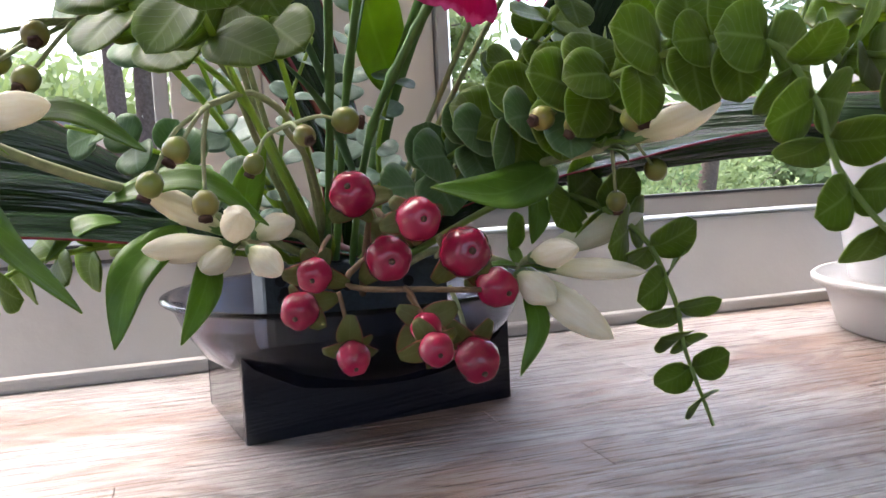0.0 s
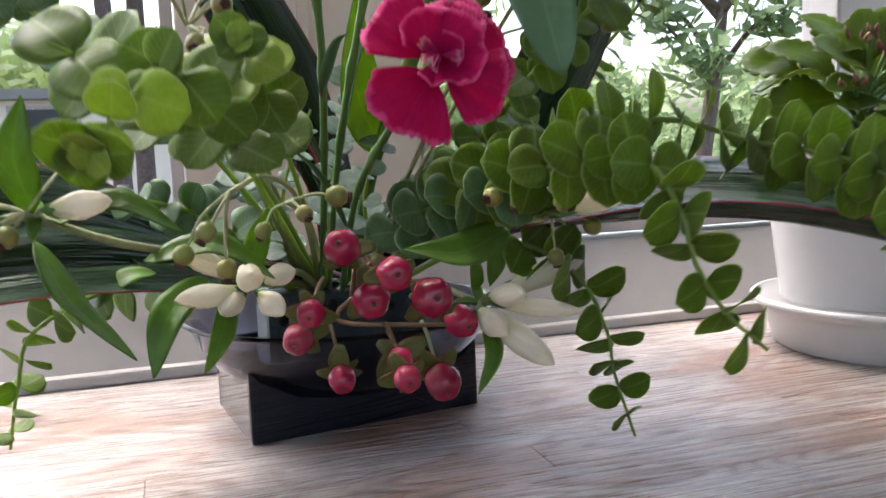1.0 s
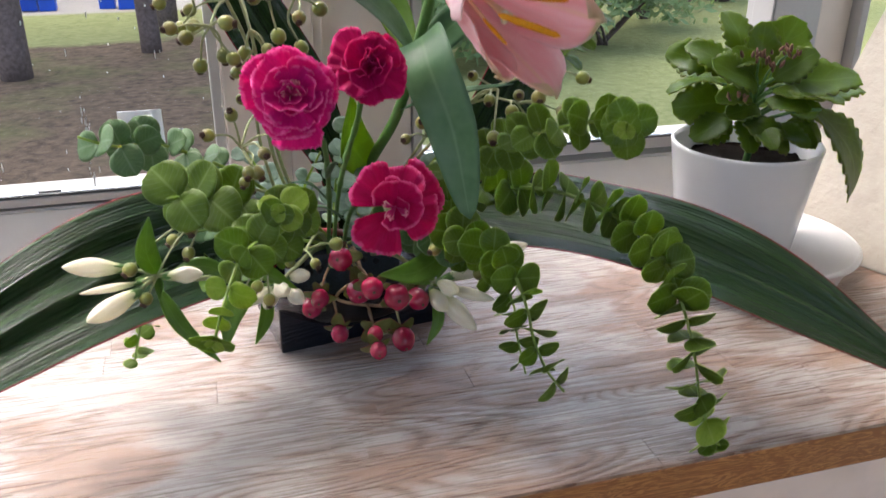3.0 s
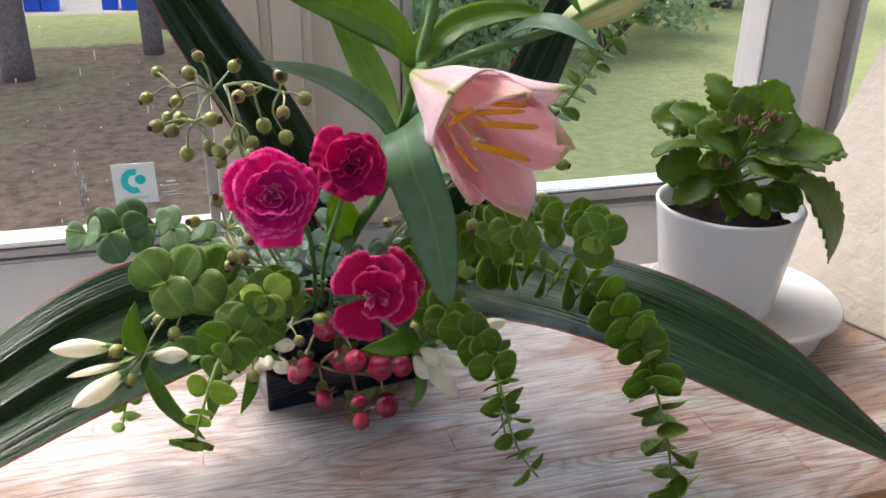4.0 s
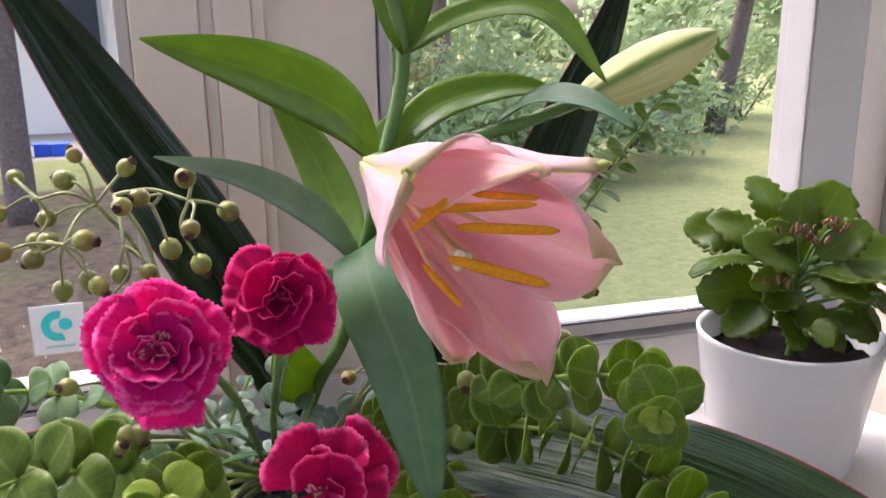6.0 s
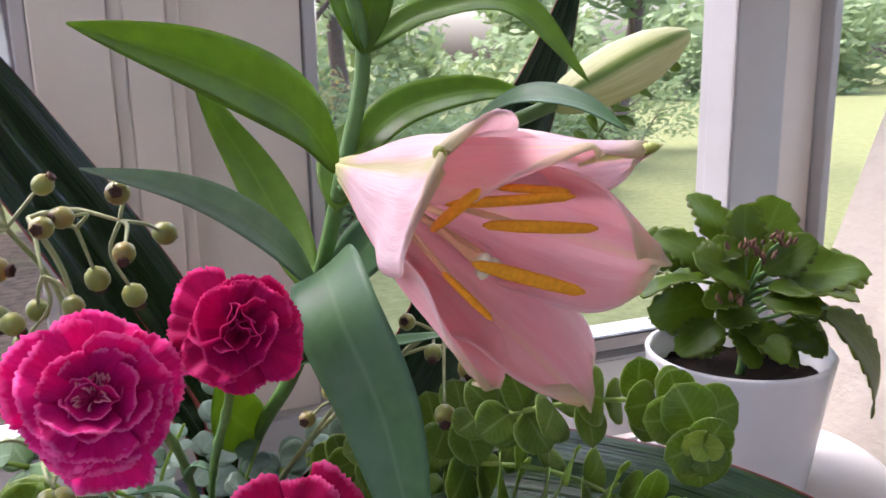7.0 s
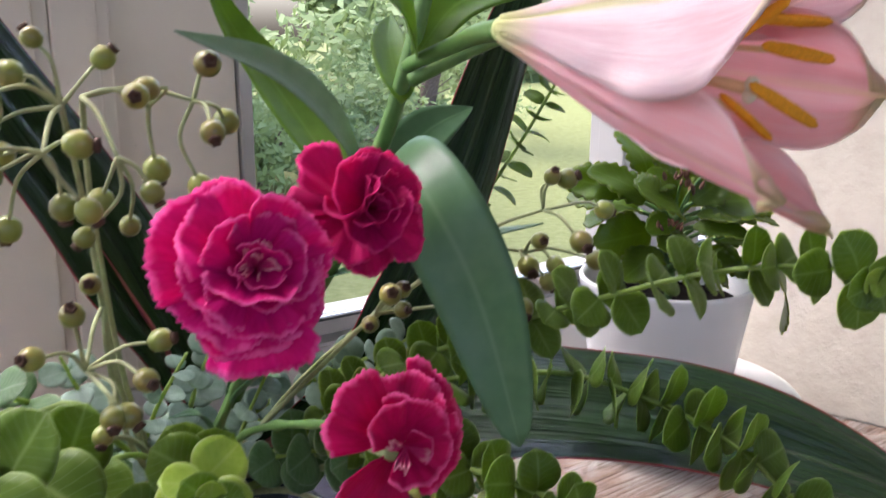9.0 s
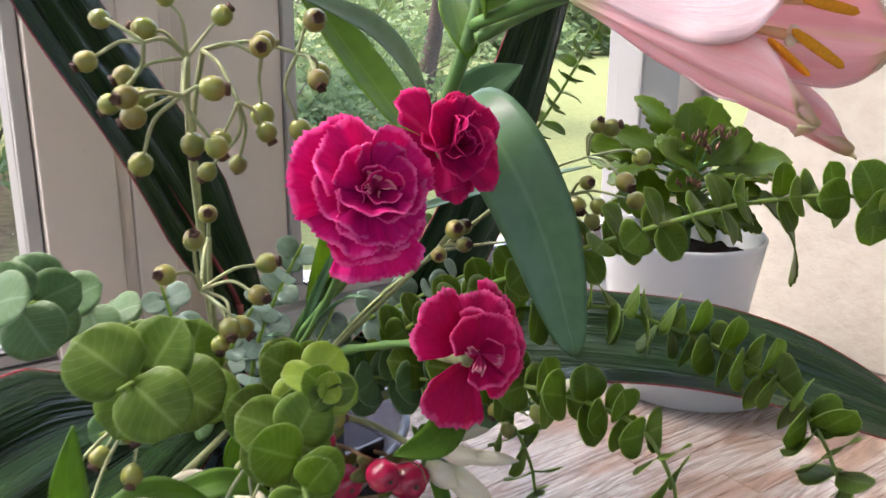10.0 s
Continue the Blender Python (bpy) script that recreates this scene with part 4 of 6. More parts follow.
for cx, cy, cz in ((-0.014, -0.018, 0.088), (0.014, -0.014, 0.090), (-0.032, -0.026, 0.062), (0.002, -0.012, 0.080)):
    for k in range(9):
        d = (rng.gauss(0, 0.5), rng.gauss(0, 0.5), 1)
        part_of("flower_bud", kb, kal, aim_z((cx + rng.gauss(0, 0.0032), cy + rng.gauss(0, 0.0032), cz + rng.gauss(0, 0.002)), d, scale=rng.uniform(0.8, 1.2)))
    tube("bud_stalk", [(KX, KY, 0.135), (KX + cx * 0.6, KY + cy * 0.6, 0.093 + cz - 0.01), (KX + cx, KY + cy, 0.093 + cz)], 0.0011, 0.0009, M_STEM, kal, 7, 5)

# ---- the vessel ----
vase = thing("vase", (0.0, 0.0, 0.0), "smoky clear bowl set in a glossy black rectangular stand", "vase")
yaw = math.atan2(0.017, 0.114)
box_m = Matrix.Translation((0.0003, 0.0005, 0)) @ Matrix.Rotation(yaw, 4, "Z")
hw, hd, wall_t, top_z = 0.0575, 0.0365, 0.0028, 0.0365
for nm, b in (("side_panel", (-hw, -hw + wall_t, -hd + wall_t, hd - wall_t)), ("side_panel", (hw - wall_t, hw, -hd + wall_t, hd - wall_t)), ("front_panel", (-hw, hw, -hd, -hd + wall_t)), ("back_panel", (-hw, hw, hd - wall_t, hd))):
    p = part(nm, box_bm(b[0], b[1], b[2], b[3], 0.0, top_z, 0.0007), M_ACRYLIC if nm == "side_panel" else M_BLACK, vase, "clear acrylic side" if nm == "side_panel" else "")
    p.matrix_local = box_m
bowl_prof = [(0.0, 0.0135), (0.030, 0.0142), (0.050, 0.0190), (0.064, 0.0290), (0.0715, 0.0400), (0.0752, 0.0495), (0.0790, 0.0512), (0.0800, 0.0522), (0.0795, 0.0531), (0.0750, 0.0527), (0.0722, 0.0490), (0.0690, 0.0400), (0.0620, 0.0308), (0.048, 0.0212), (0.030, 0.0168), (0.0, 0.0160)]
part_of("bowl", lathe("bowl", bowl_prof, M_SMOKE, seg=72), vase, None, "smoky transparent bowl with a thin rim")
foam = thing("flower_foam", (0.0, 0.0, 0.019), "grey-blue block of floral foam with stem holes in the bowl", "floral foam")
part("block", box_bm(-0.040, 0.036, -0.030, 0.030, 0.003, 0.046, 0.004), M_FOAM, foam)
rng = random.Random(12)
# Flat discs on the foam; the shade inside each hole is their dark colour.
hole = lathe("hole", [(0.0023, 0.0), (0.0023, 0.0004)], M_HOLE_SHADE, seg=10)
for k in range(26):
    part_of("hole", hole, foam, pose(rng.uniform(-0.035, 0.031), rng.uniform(-0.026, 0.026), 0.0459))
for k in range(14):
    part_of("hole", hole, foam, pose(rng.uniform(-0.035, 0.031), -0.0299, rng.uniform(0.030, 0.043), 90))
FT = 0.064  # height at which stems enter the foam


# ---- ti leaves ----
def ti_leaf(ctrl, width, label, ups, seed, wave=0.08, fold=0.25):
    t = thing("ti_leaf", ctrl[0], label, "ti leaf", "ti leaves in the arrangement")
    mid = spline(ctrl, 30)[2:24]
    tube("midrib", [tuple(p + np.array((0, 0, -0.0012))) for p in mid], 0.0017, 0.0007, M_PINKSTALK, t, 30, 6, None, "pinkish red midrib")
    tube("leaf_stalk", [(ctrl[0][0], ctrl[0][1], ctrl[0][2] - 0.02), ctrl[0], tuple(mid[3])], 0.0032, 0.0020, M_PINKSTALK, t, 12, 8, None, "pinkish red leaf stalk")
    blade("leaf_blade", ctrl, width, M_TI, t, kind="blade", n=48, m=25, fold=fold, wave=wave, thick=0.0006, seed=seed, ups=ups, pleat=0.11)
    return t


TI = "long dark green ti leaf with crimson margin "
ti_leaf([(0.0, 0.0, 0.066), (-0.055, -0.030, 0.083), (-0.115, -0.085, 0.098), (-0.175, -0.135, 0.096), (-0.230, -0.178, 0.080), (-0.270, -0.205, 0.060)], 0.082, TI + "arching low", [(0.1, -0.45, 0.9), (0.15, -0.35, 0.9), (0.1, -0.55, 0.8), (-0.1, -0.6, 0.75), (-0.2, -0.55, 0.75), (-0.3, -0.5, 0.7)], 1)
ti_leaf([(0.010, -0.004, 0.062), (0.055, -0.045, 0.089), (0.100, -0.090, 0.103), (0.156, -0.146, 0.102), (0.225, -0.198, 0.078), (0.280, -0.228, 0.047), (0.328, -0.246, 0.012)], 0.084, TI + "arching towards the pot", [(-0.2, -0.2, 1.0), (-0.1, -0.25, 0.95), (0.0, -0.35, 0.95), (0.15, -0.4, 0.9), (0.3, -0.4, 0.85), (0.45, -0.35, 0.8), (0.5, -0.35, 0.75)], 2)
ti_leaf([(-0.004, 0.004, 0.060), (-0.002, 0.006, 0.110), (-0.020, 0.010, 0.155), (-0.045, 0.010, 0.205), (-0.071, 0.012, 0.252), (-0.098, 0.012, 0.302), (-0.131, 0.008, 0.36)], 0.052, TI + "upright by the window", [(0.45, -0.75, 0.3)] * 7, 3)
ti_leaf([(0.010, -0.004, 0.060), (0.055, -0.045, 0.105), (0.088, -0.053, 0.150), (0.116, -0.050, 0.200), (0.143, -0.043, 0.250), (0.170, -0.036, 0.300), (0.190, -0.030, 0.35)], 0.036, TI + "behind the lily", [(-0.25, -0.93, 0.15)] * 7, 4)


# ---- lily ----
lily = thing("lily", (0.004, 0.004, 0.030), "pale pink lily with one open flower and a green bud", "lily")
tube("stem", [(0.004, 0.004, 0.045), (0.010, -0.040, 0.120), (0.020, -0.095, 0.175), (0.0255, -0.1220, 0.217), (0.0315, -0.138, 0.257), (0.0398, -0.139, 0.294), (0.0335, -0.141, 0.325), (0.032, -0.14, 0.36)], 0.0036, 0.0024, M_STEM, lily, 40, 9)
blade("leaf", [(0.027, -0.150, 0.259), (0.012, -0.160, 0.278), (-0.014, -0.170, 0.292), (-0.046, -0.181, 0.303)], 0.026, M_LILY_LEAF, lily, (0.35, -0.75, 0.55), fold=0.25, seed=1)
blade("leaf", [(0.0250, -0.122, 0.214), (0.006, -0.138, 0.238), (-0.018, -0.150, 0.256), (-0.047, -0.1557, 0.266)], 0.0145, M_LILY_PALE, lily, (0.3, -0.75, 0.5), fold=0.3, seed=2)
blade("leaf", [(0.0245, -0.116, 0.210), (0.020, -0.090, 0.232), (0.013, -0.072, 0.252), (0.004, -0.062, 0.270), (-0.006, -0.060, 0.292)], 0.022, M_LILY_LEAF, lily, (0.1, -0.95, 0.2), fold=0.25, seed=3)
blade("leaf", [(0.0255, -0.1214, 0.2165), (0.0210, -0.148, 0.2280), (0.0195, -0.170, 0.2180), (0.0275, -0.183, 0.1900), (0.0325, -0.196, 0.1500)], 0.0270, M_LILY_BLUE, lily, (-0.45, -0.3, 0.85), "strap", 30, 11, 0.12, seed=4)
blade("leaf", [(0.030, -0.143, 0.258), (0.052, -0.138, 0.276), (0.082, -0.140, 0.282), (0.102, -0.146, 0.277)], 0.017, M_LILY_LEAF, lily, (0.0, -0.55, 0.85), fold=0.3, seed=5)
blade("leaf", [(0.070, -0.150, 0.270), (0.082, -0.165, 0.280), (0.094, -0.180, 0.279), (0.104, -0.193, 0.271)], 0.014, M_LILY_BLUE, lily, (0.1, -0.5, 0.85), fold=0.3, seed=6)
blade("leaf", [(0.039, -0.143, 0.295), (0.062, -0.138, 0.307), (0.088, -0.150, 0.309), (0.102, -0.174, 0.285)], 0.016, M_LILY_LEAF, lily, (0.0, -0.4, 0.9), fold=0.35, seed=7)
blade("leaf", [(0.026, -0.128, 0.214), (0.050, -0.120, 0.232), (0.075, -0.115, 0.240)], 0.020, M_LILY_BLUE, lily, (0.2, -0.6, 0.75), fold=0.2, seed=8)
blade("leaf", [(0.0385, -0.142, 0.295), (0.036, -0.128, 0.318), (0.030, -0.118, 0.345)], 0.016, M_LILY_LEAF, lily, (0.2, -0.9, 0.1), fold=0.3, seed=9)
blade("leaf", [(0.0385, -0.142, 0.295), (0.047, -0.135, 0.320), (0.058, -0.130, 0.345)], 0.014, M_LILY_LEAF, lily, (0.1, -0.9, 0.1), fold=0.3, seed=10)
blade("leaf", [(0.025, -0.118, 0.200), (0.004, -0.110, 0.208), (-0.015, -0.112, 0.212)], 0.012, M_LILY_BLUE, lily, (0.0, -0.6, 0.8), fold=0.25, seed=11)
blade("leaf", [(0.021, -0.100, 0.180), (0.040, -0.150, 0.200), (0.062, -0.170, 0.208)], 0.014, M_LILY_BLUE, lily, (0.0, -0.5, 0.85), fold=0.25, seed=12)
blade("leaf", [(0.012, -0.050, 0.130), (-0.004, -0.080, 0.158), (-0.006, -0.098, 0.190)], 0.026, M_LILY_LEAF, lily, (0.1, -0.9, 0.2), fold=0.25, seed=13)
blade("leaf", [(0.028, -0.140, 0.245), (0.036, -0.120, 0.262), (0.046, -0.105, 0.272)], 0.016, M_LILY_LEAF, lily, (-0.2, -0.9, 0.2), fold=0.3, seed=14)

# bud on its stalk
tube("bud_stalk", [(0.0285, -0.144, 0.252), (0.055, -0.150, 0.264), (0.080, -0.155, 0.271), (0.100, -0.1555, 0.2775)], 0.0022, 0.0026, M_STEM, lily, 14)
bprof = [(0.0012, 0.0), (0.0042, 0.003), (0.0068, 0.010), (0.0092, 0.022), (0.0100, 0.034), (0.0090, 0.046), (0.0062, 0.056), (0.0030, 0.0625), (0.0006, 0.0650)]
bud_me = lathe("bud", bprof, M_LILYBUD, seg=36, squash=lambda a, k: 1.0 + 0.085 * math.cos(3 * a) - 0.05 * abs(math.sin(3 * a)) ** 8)
part_of("bud", bud_me, lily, aim_z(local(lily, (0.099, -0.1555, 0.277)), (0.062, 0.006, 0.024), 0.6), "plump yellow-green closed bud")

# open flower: throat at F0, axis to the mouth
F0, F1 = np.array((0.0135, -0.2070, 0.2670)), np.array((0.0320, -0.2800, 0.2560))
tube("flower_stalk", [(0.0310, -0.137, 0.256), (0.027, -0.165, 0.262), (0.019, -0.190, 0.266), tuple(F0)], 0.0022, 0.0028, M_STEM, lily, 14)
axis = unit(F1 - F0)
flower = part_of("flower", lathe("flower", [(0.0026, -0.002), (0.0036, 0.001), (0.0032, 0.004), (0.001, 0.005)], M_RIB, seg=18), lily, aim_z(local(lily, F0), axis), "open pale pink trumpet flower")
fm_inv = np.array((aim_z(F0, axis)).inverted())


def to_flower(p):
    q = fm_inv @ np.array((*p, 1.0))
    return q[:3]


def lily_petal(tip, half, seed, material, lift=0.0, green=False, curl=0.0, roll=0.0, blunt=2.6):
    """A petal wrapped round the trumpet: half is its half-width in radians, lift keeps outer petals outside inner ones, curl turns the tip outwards, roll folds the margins in."""
    rng = random.Random(seed)
    n, m = 34, 23
    tip = to_flower(tip)
    phi, r_tip, z_tip = math.atan2(tip[1], tip[0]), math.hypot(tip[0], tip[1]), tip[2]
    ph, p2 = rng.random() * 6, rng.random() * 6
    grid, mids = np.zeros((n, m, 3)), []
    for k in range(n):
        v = k / (n - 1)
        body = 0.0030 + (0.0190 - 0.0030) * math.sin(min(1.0, v / 0.82) * math.pi / 2) ** 1.05
        out = max(0.0, (v - 0.50) / 0.50) ** 1.8
        r0 = body + (r_tip - body) * out + lift * (0.3 + 0.7 * v)
        w = max(0.0, (v - 0.42) / 0.58)
        wide = half * min(1.0, 0.70 + 0.72 * v) * (max(0.0, 1 - w ** blunt)) ** 0.55
        wide = max(wide, 0.035)
        for j in range(m):
            x = 2 * j / (m - 1) - 1
            th = phi + x * wide + 0.03 * math.sin(ph + 6 * v)
            ripple = (0.0021 * math.sin(ph + 7.5 * v + 2.2 * x) + 0.0010 * math.sin(p2 + 19 * v + 3.5 * x)) * v * abs(x) ** 1.4
            groove = -0.0011 * math.exp(-(x / 0.12) ** 2) * (1 - 0.6 * v) + 0.0006 * math.exp(-((abs(x) - 0.30) / 0.13) ** 2)
            r = r0 * (1.0 - 0.09 * max(0.0, v - 0.5) * x * x / 0.5) + ripple + groove - roll * abs(x) ** 3 * v + curl * max(0.0, (v - 0.78) / 0.22) ** 2
            z = z_tip * (v ** 0.94) - 0.0030 * v * x * x + 0.0013 * math.sin(p2 + 6 * x) * v * v - 0.5 * curl * max(0.0, (v - 0.85) / 0.15) ** 2
            grid[k, j] = (r * math.cos(th), r * math.sin(th), z)
        mids.append(grid[k, m // 2])
    part_of("petal", shell("petal", grid, material, 0.0006), flower)
    if green:
        d = unit(mids[-1] - mids[-4])
        nub = lathe("petal_tip", [(0.0006, -0.0040), (0.0012, -0.0020), (0.0011, 0.0), (0.0006, 0.0012), (0.0, 0.0016)], M_TIPGREEN, seg=10)
        part_of("petal_tip", nub, flower, aim_z(mids[-1], d), "hooked green tip")


M_TIPGREEN = plain("green_tip", (0.30, 0.34, 0.06), 0.5, 0.3)
lily_petal((0.0070, -0.2873, 0.2785), 1.06, 1, M_LILY_OUT, 0.0014, True, 0.001, 0.0015, 3.0)
lily_petal((0.0369, -0.2792, 0.2312), 0.74, 2, M_LILY_IN, 0.0009, False, 0.001, 0.0, 4.5)
lily_petal((0.0486, -0.2794, 0.2744), 0.58, 3, M_LILY_OUT, 0.0009, True, 0.002)
lily_petal((0.0538, -0.2778, 0.2541), 0.90, 4, M_LILY_IN, 0.0, False, 0.0, 0.0, 4.6)
lily_petal((0.0144, -0.2816, 0.2377), 0.86, 5, M_LILY_IN, 0.0, False, 0.0, 0.0, 4.0)
lily_petal((0.0290, -0.2900, 0.2790), 0.84, 6, M_LILY_IN, 0.0, False, 0.0, 0.002, 3.6)
ANTHER_ENDS = [((0.0165, -0.2718, 0.2577), (0.0405, -0.2712, 0.2490)), ((0.0185, -0.2722, 0.2645), (0.0425, -0.2720, 0.2615)), ((0.0110, -0.2735, 0.2690), (0.0360, -0.2745, 0.2685)), ((0.0095, -0.2700, 0.2640), (0.0150, -0.2790, 0.2720)), ((0.0240, -0.2660, 0.2700), (0.0400, -0.2660, 0.2680)), ((0.0120, -0.2690, 0.2560), (0.0185, -0.2760, 0.2480))]
for k, (b, e) in enumerate(ANTHER_ENDS):
    b, e = np.array(to_flower(b)), np.array(to_flower(e))
    long = float(np.linalg.norm(e - b))
    hold = b + (e - b) * 0.35
    pts = spline([(0.0012 * math.cos(k), 0.0012 * math.sin(k), 0.003), (hold[0] * 0.45, hold[1] * 0.45, hold[2] * 0.5), hold], 12)
    verts, faces = [], []
    for p in pts:
        for q in range(6):
            verts.append(p + 0.0007 * np.array((math.cos(q * 1.0472), math.sin(q * 1.0472), 0)))
    for i in range(11):
        for q in range(6):
            c, d = i * 6 + q, i * 6 + (q + 1) % 6
            faces.append((c, d, d + 6, c + 6))
    part_of("filament", mesh_from("filament", verts, faces, M_STYLE), flower)
    an = lathe("anther", [(0.0002, 0.0), (0.0007, 0.06 * long), (0.0010, 0.3 * long), (0.0010, 0.65 * long), (0.0008, 0.92 * long), (0.0002, long)], M_ANTHER, seg=12, squash=lambda q, t: 1.0 + 0.40 * math.cos(2 * q))
    part_of("anther", an, flower, aim_z(b, e - b, 0.4 * k), "orange pollen-covered anther")
tip = np.array(to_flower((0.0202, -0.2689, 0.2565)))
pts = spline([(0.0, 0.0, 0.003), (tip[0] * 0.35, tip[1] * 0.35, tip[2] * 0.5), tip], 14)
verts = [p + (0.0009 + 0.0004 * (k > 11)) * np.array((math.cos(q * 1.0472), math.sin(q * 1.0472), 0)) for k, p in enumerate(pts) for q in range(6)]
pistil = part_of("pistil", mesh_from("pistil", verts, [(k * 6 + q, k * 6 + (q + 1) % 6, k * 6 + 6 + (q + 1) % 6, k * 6 + 6 + q) for k in range(13) for q in range(6)], M_STYLE), flower)
lobe = lathe("stigma", [(0.0002, 0.0), (0.0013, 0.0006), (0.0015, 0.0016), (0.0008, 0.0024), (0.0, 0.0026)], plain("pale_stigma", (0.72, 0.70, 0.50), 0.5, 0.15), seg=12)
for k in range(3):
    part_of("stigma", lobe, flower, Matrix.Translation(Vector(tip + (0.0013 * math.cos(k * 2.094), 0.0013 * math.sin(k * 2.094), -0.0006))))


# ---- carnations ----
def carnation_petal_data(name, length, spread, material, seed, ruffle=0.05, bend=0.3, cup=0.15):
    """A fan on a narrow claw: rounded blade with a finely toothed, ruffled margin; along +y, inner side +z. spread: half-angle of the fan; bend > 0 curls the tip away from the axis, < 0 over it."""
    rng = random.Random(seed)
    n, m = 13, 37
    p1, p2, p3 = rng.random() * 6, rng.random() * 6, rng.random() * 6
    teeth = [rng.uniform(-1, 1) for _ in range(m)]
    grid = np.zeros((n, m, 3))
    for k in range(n):
        v = k / (n - 1)
        fan = spread * (0.30 + 0.70 * min(1.0, v / 0.45) ** 0.8)
        for j in range(m):
            x = 2 * j / (m - 1) - 1
            edge = 1.0 - 0.10 * abs(x) ** 4 + 0.035 * math.sin(p3 + 4.0 * x)
            r = length * v * edge + 0.020 * length * (teeth[j] + 1.2 * (j % 2)) * v ** 8
            ang = x * fan
            a = bend * v
            run = r * (math.sin(a) / a if abs(a) > 1e-4 else 1.0)
            drop = -r * ((1 - math.cos(a)) / a if abs(a) > 1e-4 else 0.0)
            wav = ruffle * length * v ** 2.2 * (0.7 * math.sin(p1 + 4.2 * x) + 0.55 * math.sin(p2 + 9.0 * x) + 0.10 * math.sin(p3 + 17.0 * x))
            grid[k, j] = (run * math.sin(ang), run * math.cos(ang), drop + wav + cup * length * x * x * v)
    return shell(name, grid, material, 0.00025)


def carnation(name_label, centre, facing, diameter, petals, material, stem_pts, seed, heart=10):
    """petals: (azimuth, opening, length factor, half-spread in degrees, bend, height), azimuth counted from the right over the top as one faces the flower."""
    rng = random.Random(seed)
    ob = thing("carnation", stem_pts[0], name_label, "carnation", "carnations")
    c, f = np.array(centre, float), unit(np.array(facing, float))
    back = c - f * diameter * 0.30
    tube("stem", list(stem_pts) + [tuple(back - f * 0.020)], 0.0013, 0.0015, M_STEM, ob, 28, 7, 0.5)
    cal = lathe("calyx", [(0.0012, -0.022), (0.0030, -0.019), (0.0040, -0.010), (0.0044, -0.002), (0.0050, 0.003), (0.0042, 0.004)], M_STEM_PALE, seg=20, squash=lambda a, t: 1 + 0.10 * t * math.cos(5 * a))
    part_of("calyx", cal, ob, aim_z(local(ob, back), f), "pale green ribbed calyx")
    right = unit(np.cross((0, 0, 1), f))
    top = np.cross(f, right)
    m0 = Matrix.Translation(Vector(local(ob, back))) @ Matrix(tuple(map(tuple, np.array((right, top, f)).T))).to_4x4()
    head = part_of("flower", lathe("flower", [(0.0020, 0.0), (0.0034, 0.002), (0.0020, 0.004), (0.0003, 0.005)], material, seg=12), ob, m0, "ruffled double flower head")
    for k, (az, opening, size, spread, bend, high) in enumerate(petals):
        a, o = radians(az + rng.uniform(-16, 16)), radians(opening + rng.uniform(-11, 9))
        d = (math.cos(a) * math.sin(o), math.sin(a) * math.sin(o), math.cos(o))
        me = carnation_petal_data("petal", diameter * 0.52 * size, radians(spread), material, seed * 97 + k, 0.055 + 0.03 * rng.random(), bend, 0.06 + 0.12 * rng.random())
        part_of("petal", me, head, aim((0, 0, high * diameter), d, rng.uniform(-0.40, 0.40), rng.uniform(0.88, 1.10), (0, 0, 1)))
    hd_ = [carnation_petal_data("petal", diameter * 0.19, radians(14), M_CARN_HEART, seed + 5 + k, 0.14, 0.5) for k in range(2)]
    for k in range(heart):
        a, o = rng.random() * 6.28, rng.uniform(0.2, 1.2)
        part_of("petal", hd_[k % 2], head, aim((0, 0, 0.17 * diameter), (math.cos(a) * math.sin(o), math.sin(a) * math.sin(o), math.cos(o)), rng.uniform(-1, 1), rng.uniform(0.6, 1.15)))
    return ob


def ring(count, start, opening, size, spread, bend, high):
    """A whorl of alike petals."""
    return [(start + 360 * k / count, opening, size * (1.0 + 0.05 * math.sin(5.0 * k + start)), spread, bend, high) for k in range(count)]


PETALS_PINK = ring(6, 28, 84, 1.06, 42, 0.25, 0.02) + [(262, 88, 1.16, 36, 0.25, 0.0)] + ring(5, 52, 66, 0.92, 46, 0.10, 0.08) + ring(5, 10, 52, 0.72, 46, -0.1, 0.13) + ring(4, 70, 36, 0.50, 42, -0.2, 0.17)
PETALS_HALF = [(112, 74, 1.12, 32, 0.1, 0.02), (75, 62, 0.98, 36, 0.1, 0.06), (30, 78, 1.02, 36, 0.35, 0.02), (335, 82, 1.12, 38, 0.40, 0.0), (280, 80, 1.05, 40, 0.35, 0.0), (225, 78, 1.02, 40, 0.35, 0.0), (168, 84, 1.02, 36, 0.3, 0.0)] + ring(4, 45, 50, 0.82, 46, 0.0, 0.09) + ring(4, 95, 30, 0.66, 44, -0.3, 0.13) + ring(3, 20, 14, 0.46, 42, -0.5, 0.17)
PETALS_BROAD = [(140, 80, 1.06, 40, 0.45, 0.02), (82, 74, 0.98, 40, 0.40, 0.03), (28, 80, 1.04, 42, 0.45, 0.02), (328, 82, 1.05, 40, 0.45, 0.0), (248, 82, 1.10, 42, 0.40, 0.0), (60, 58, 0.74, 46, 0.15, 0.08), (340, 58, 0.66, 46, 0.1, 0.09), (115, 56, 0.62, 40, 0.1, 0.09), (262, 54, 0.58, 40, 0.1, 0.09), (20, 34, 0.42, 40, -0.2, 0.13)]
CL = " on a thin stem"
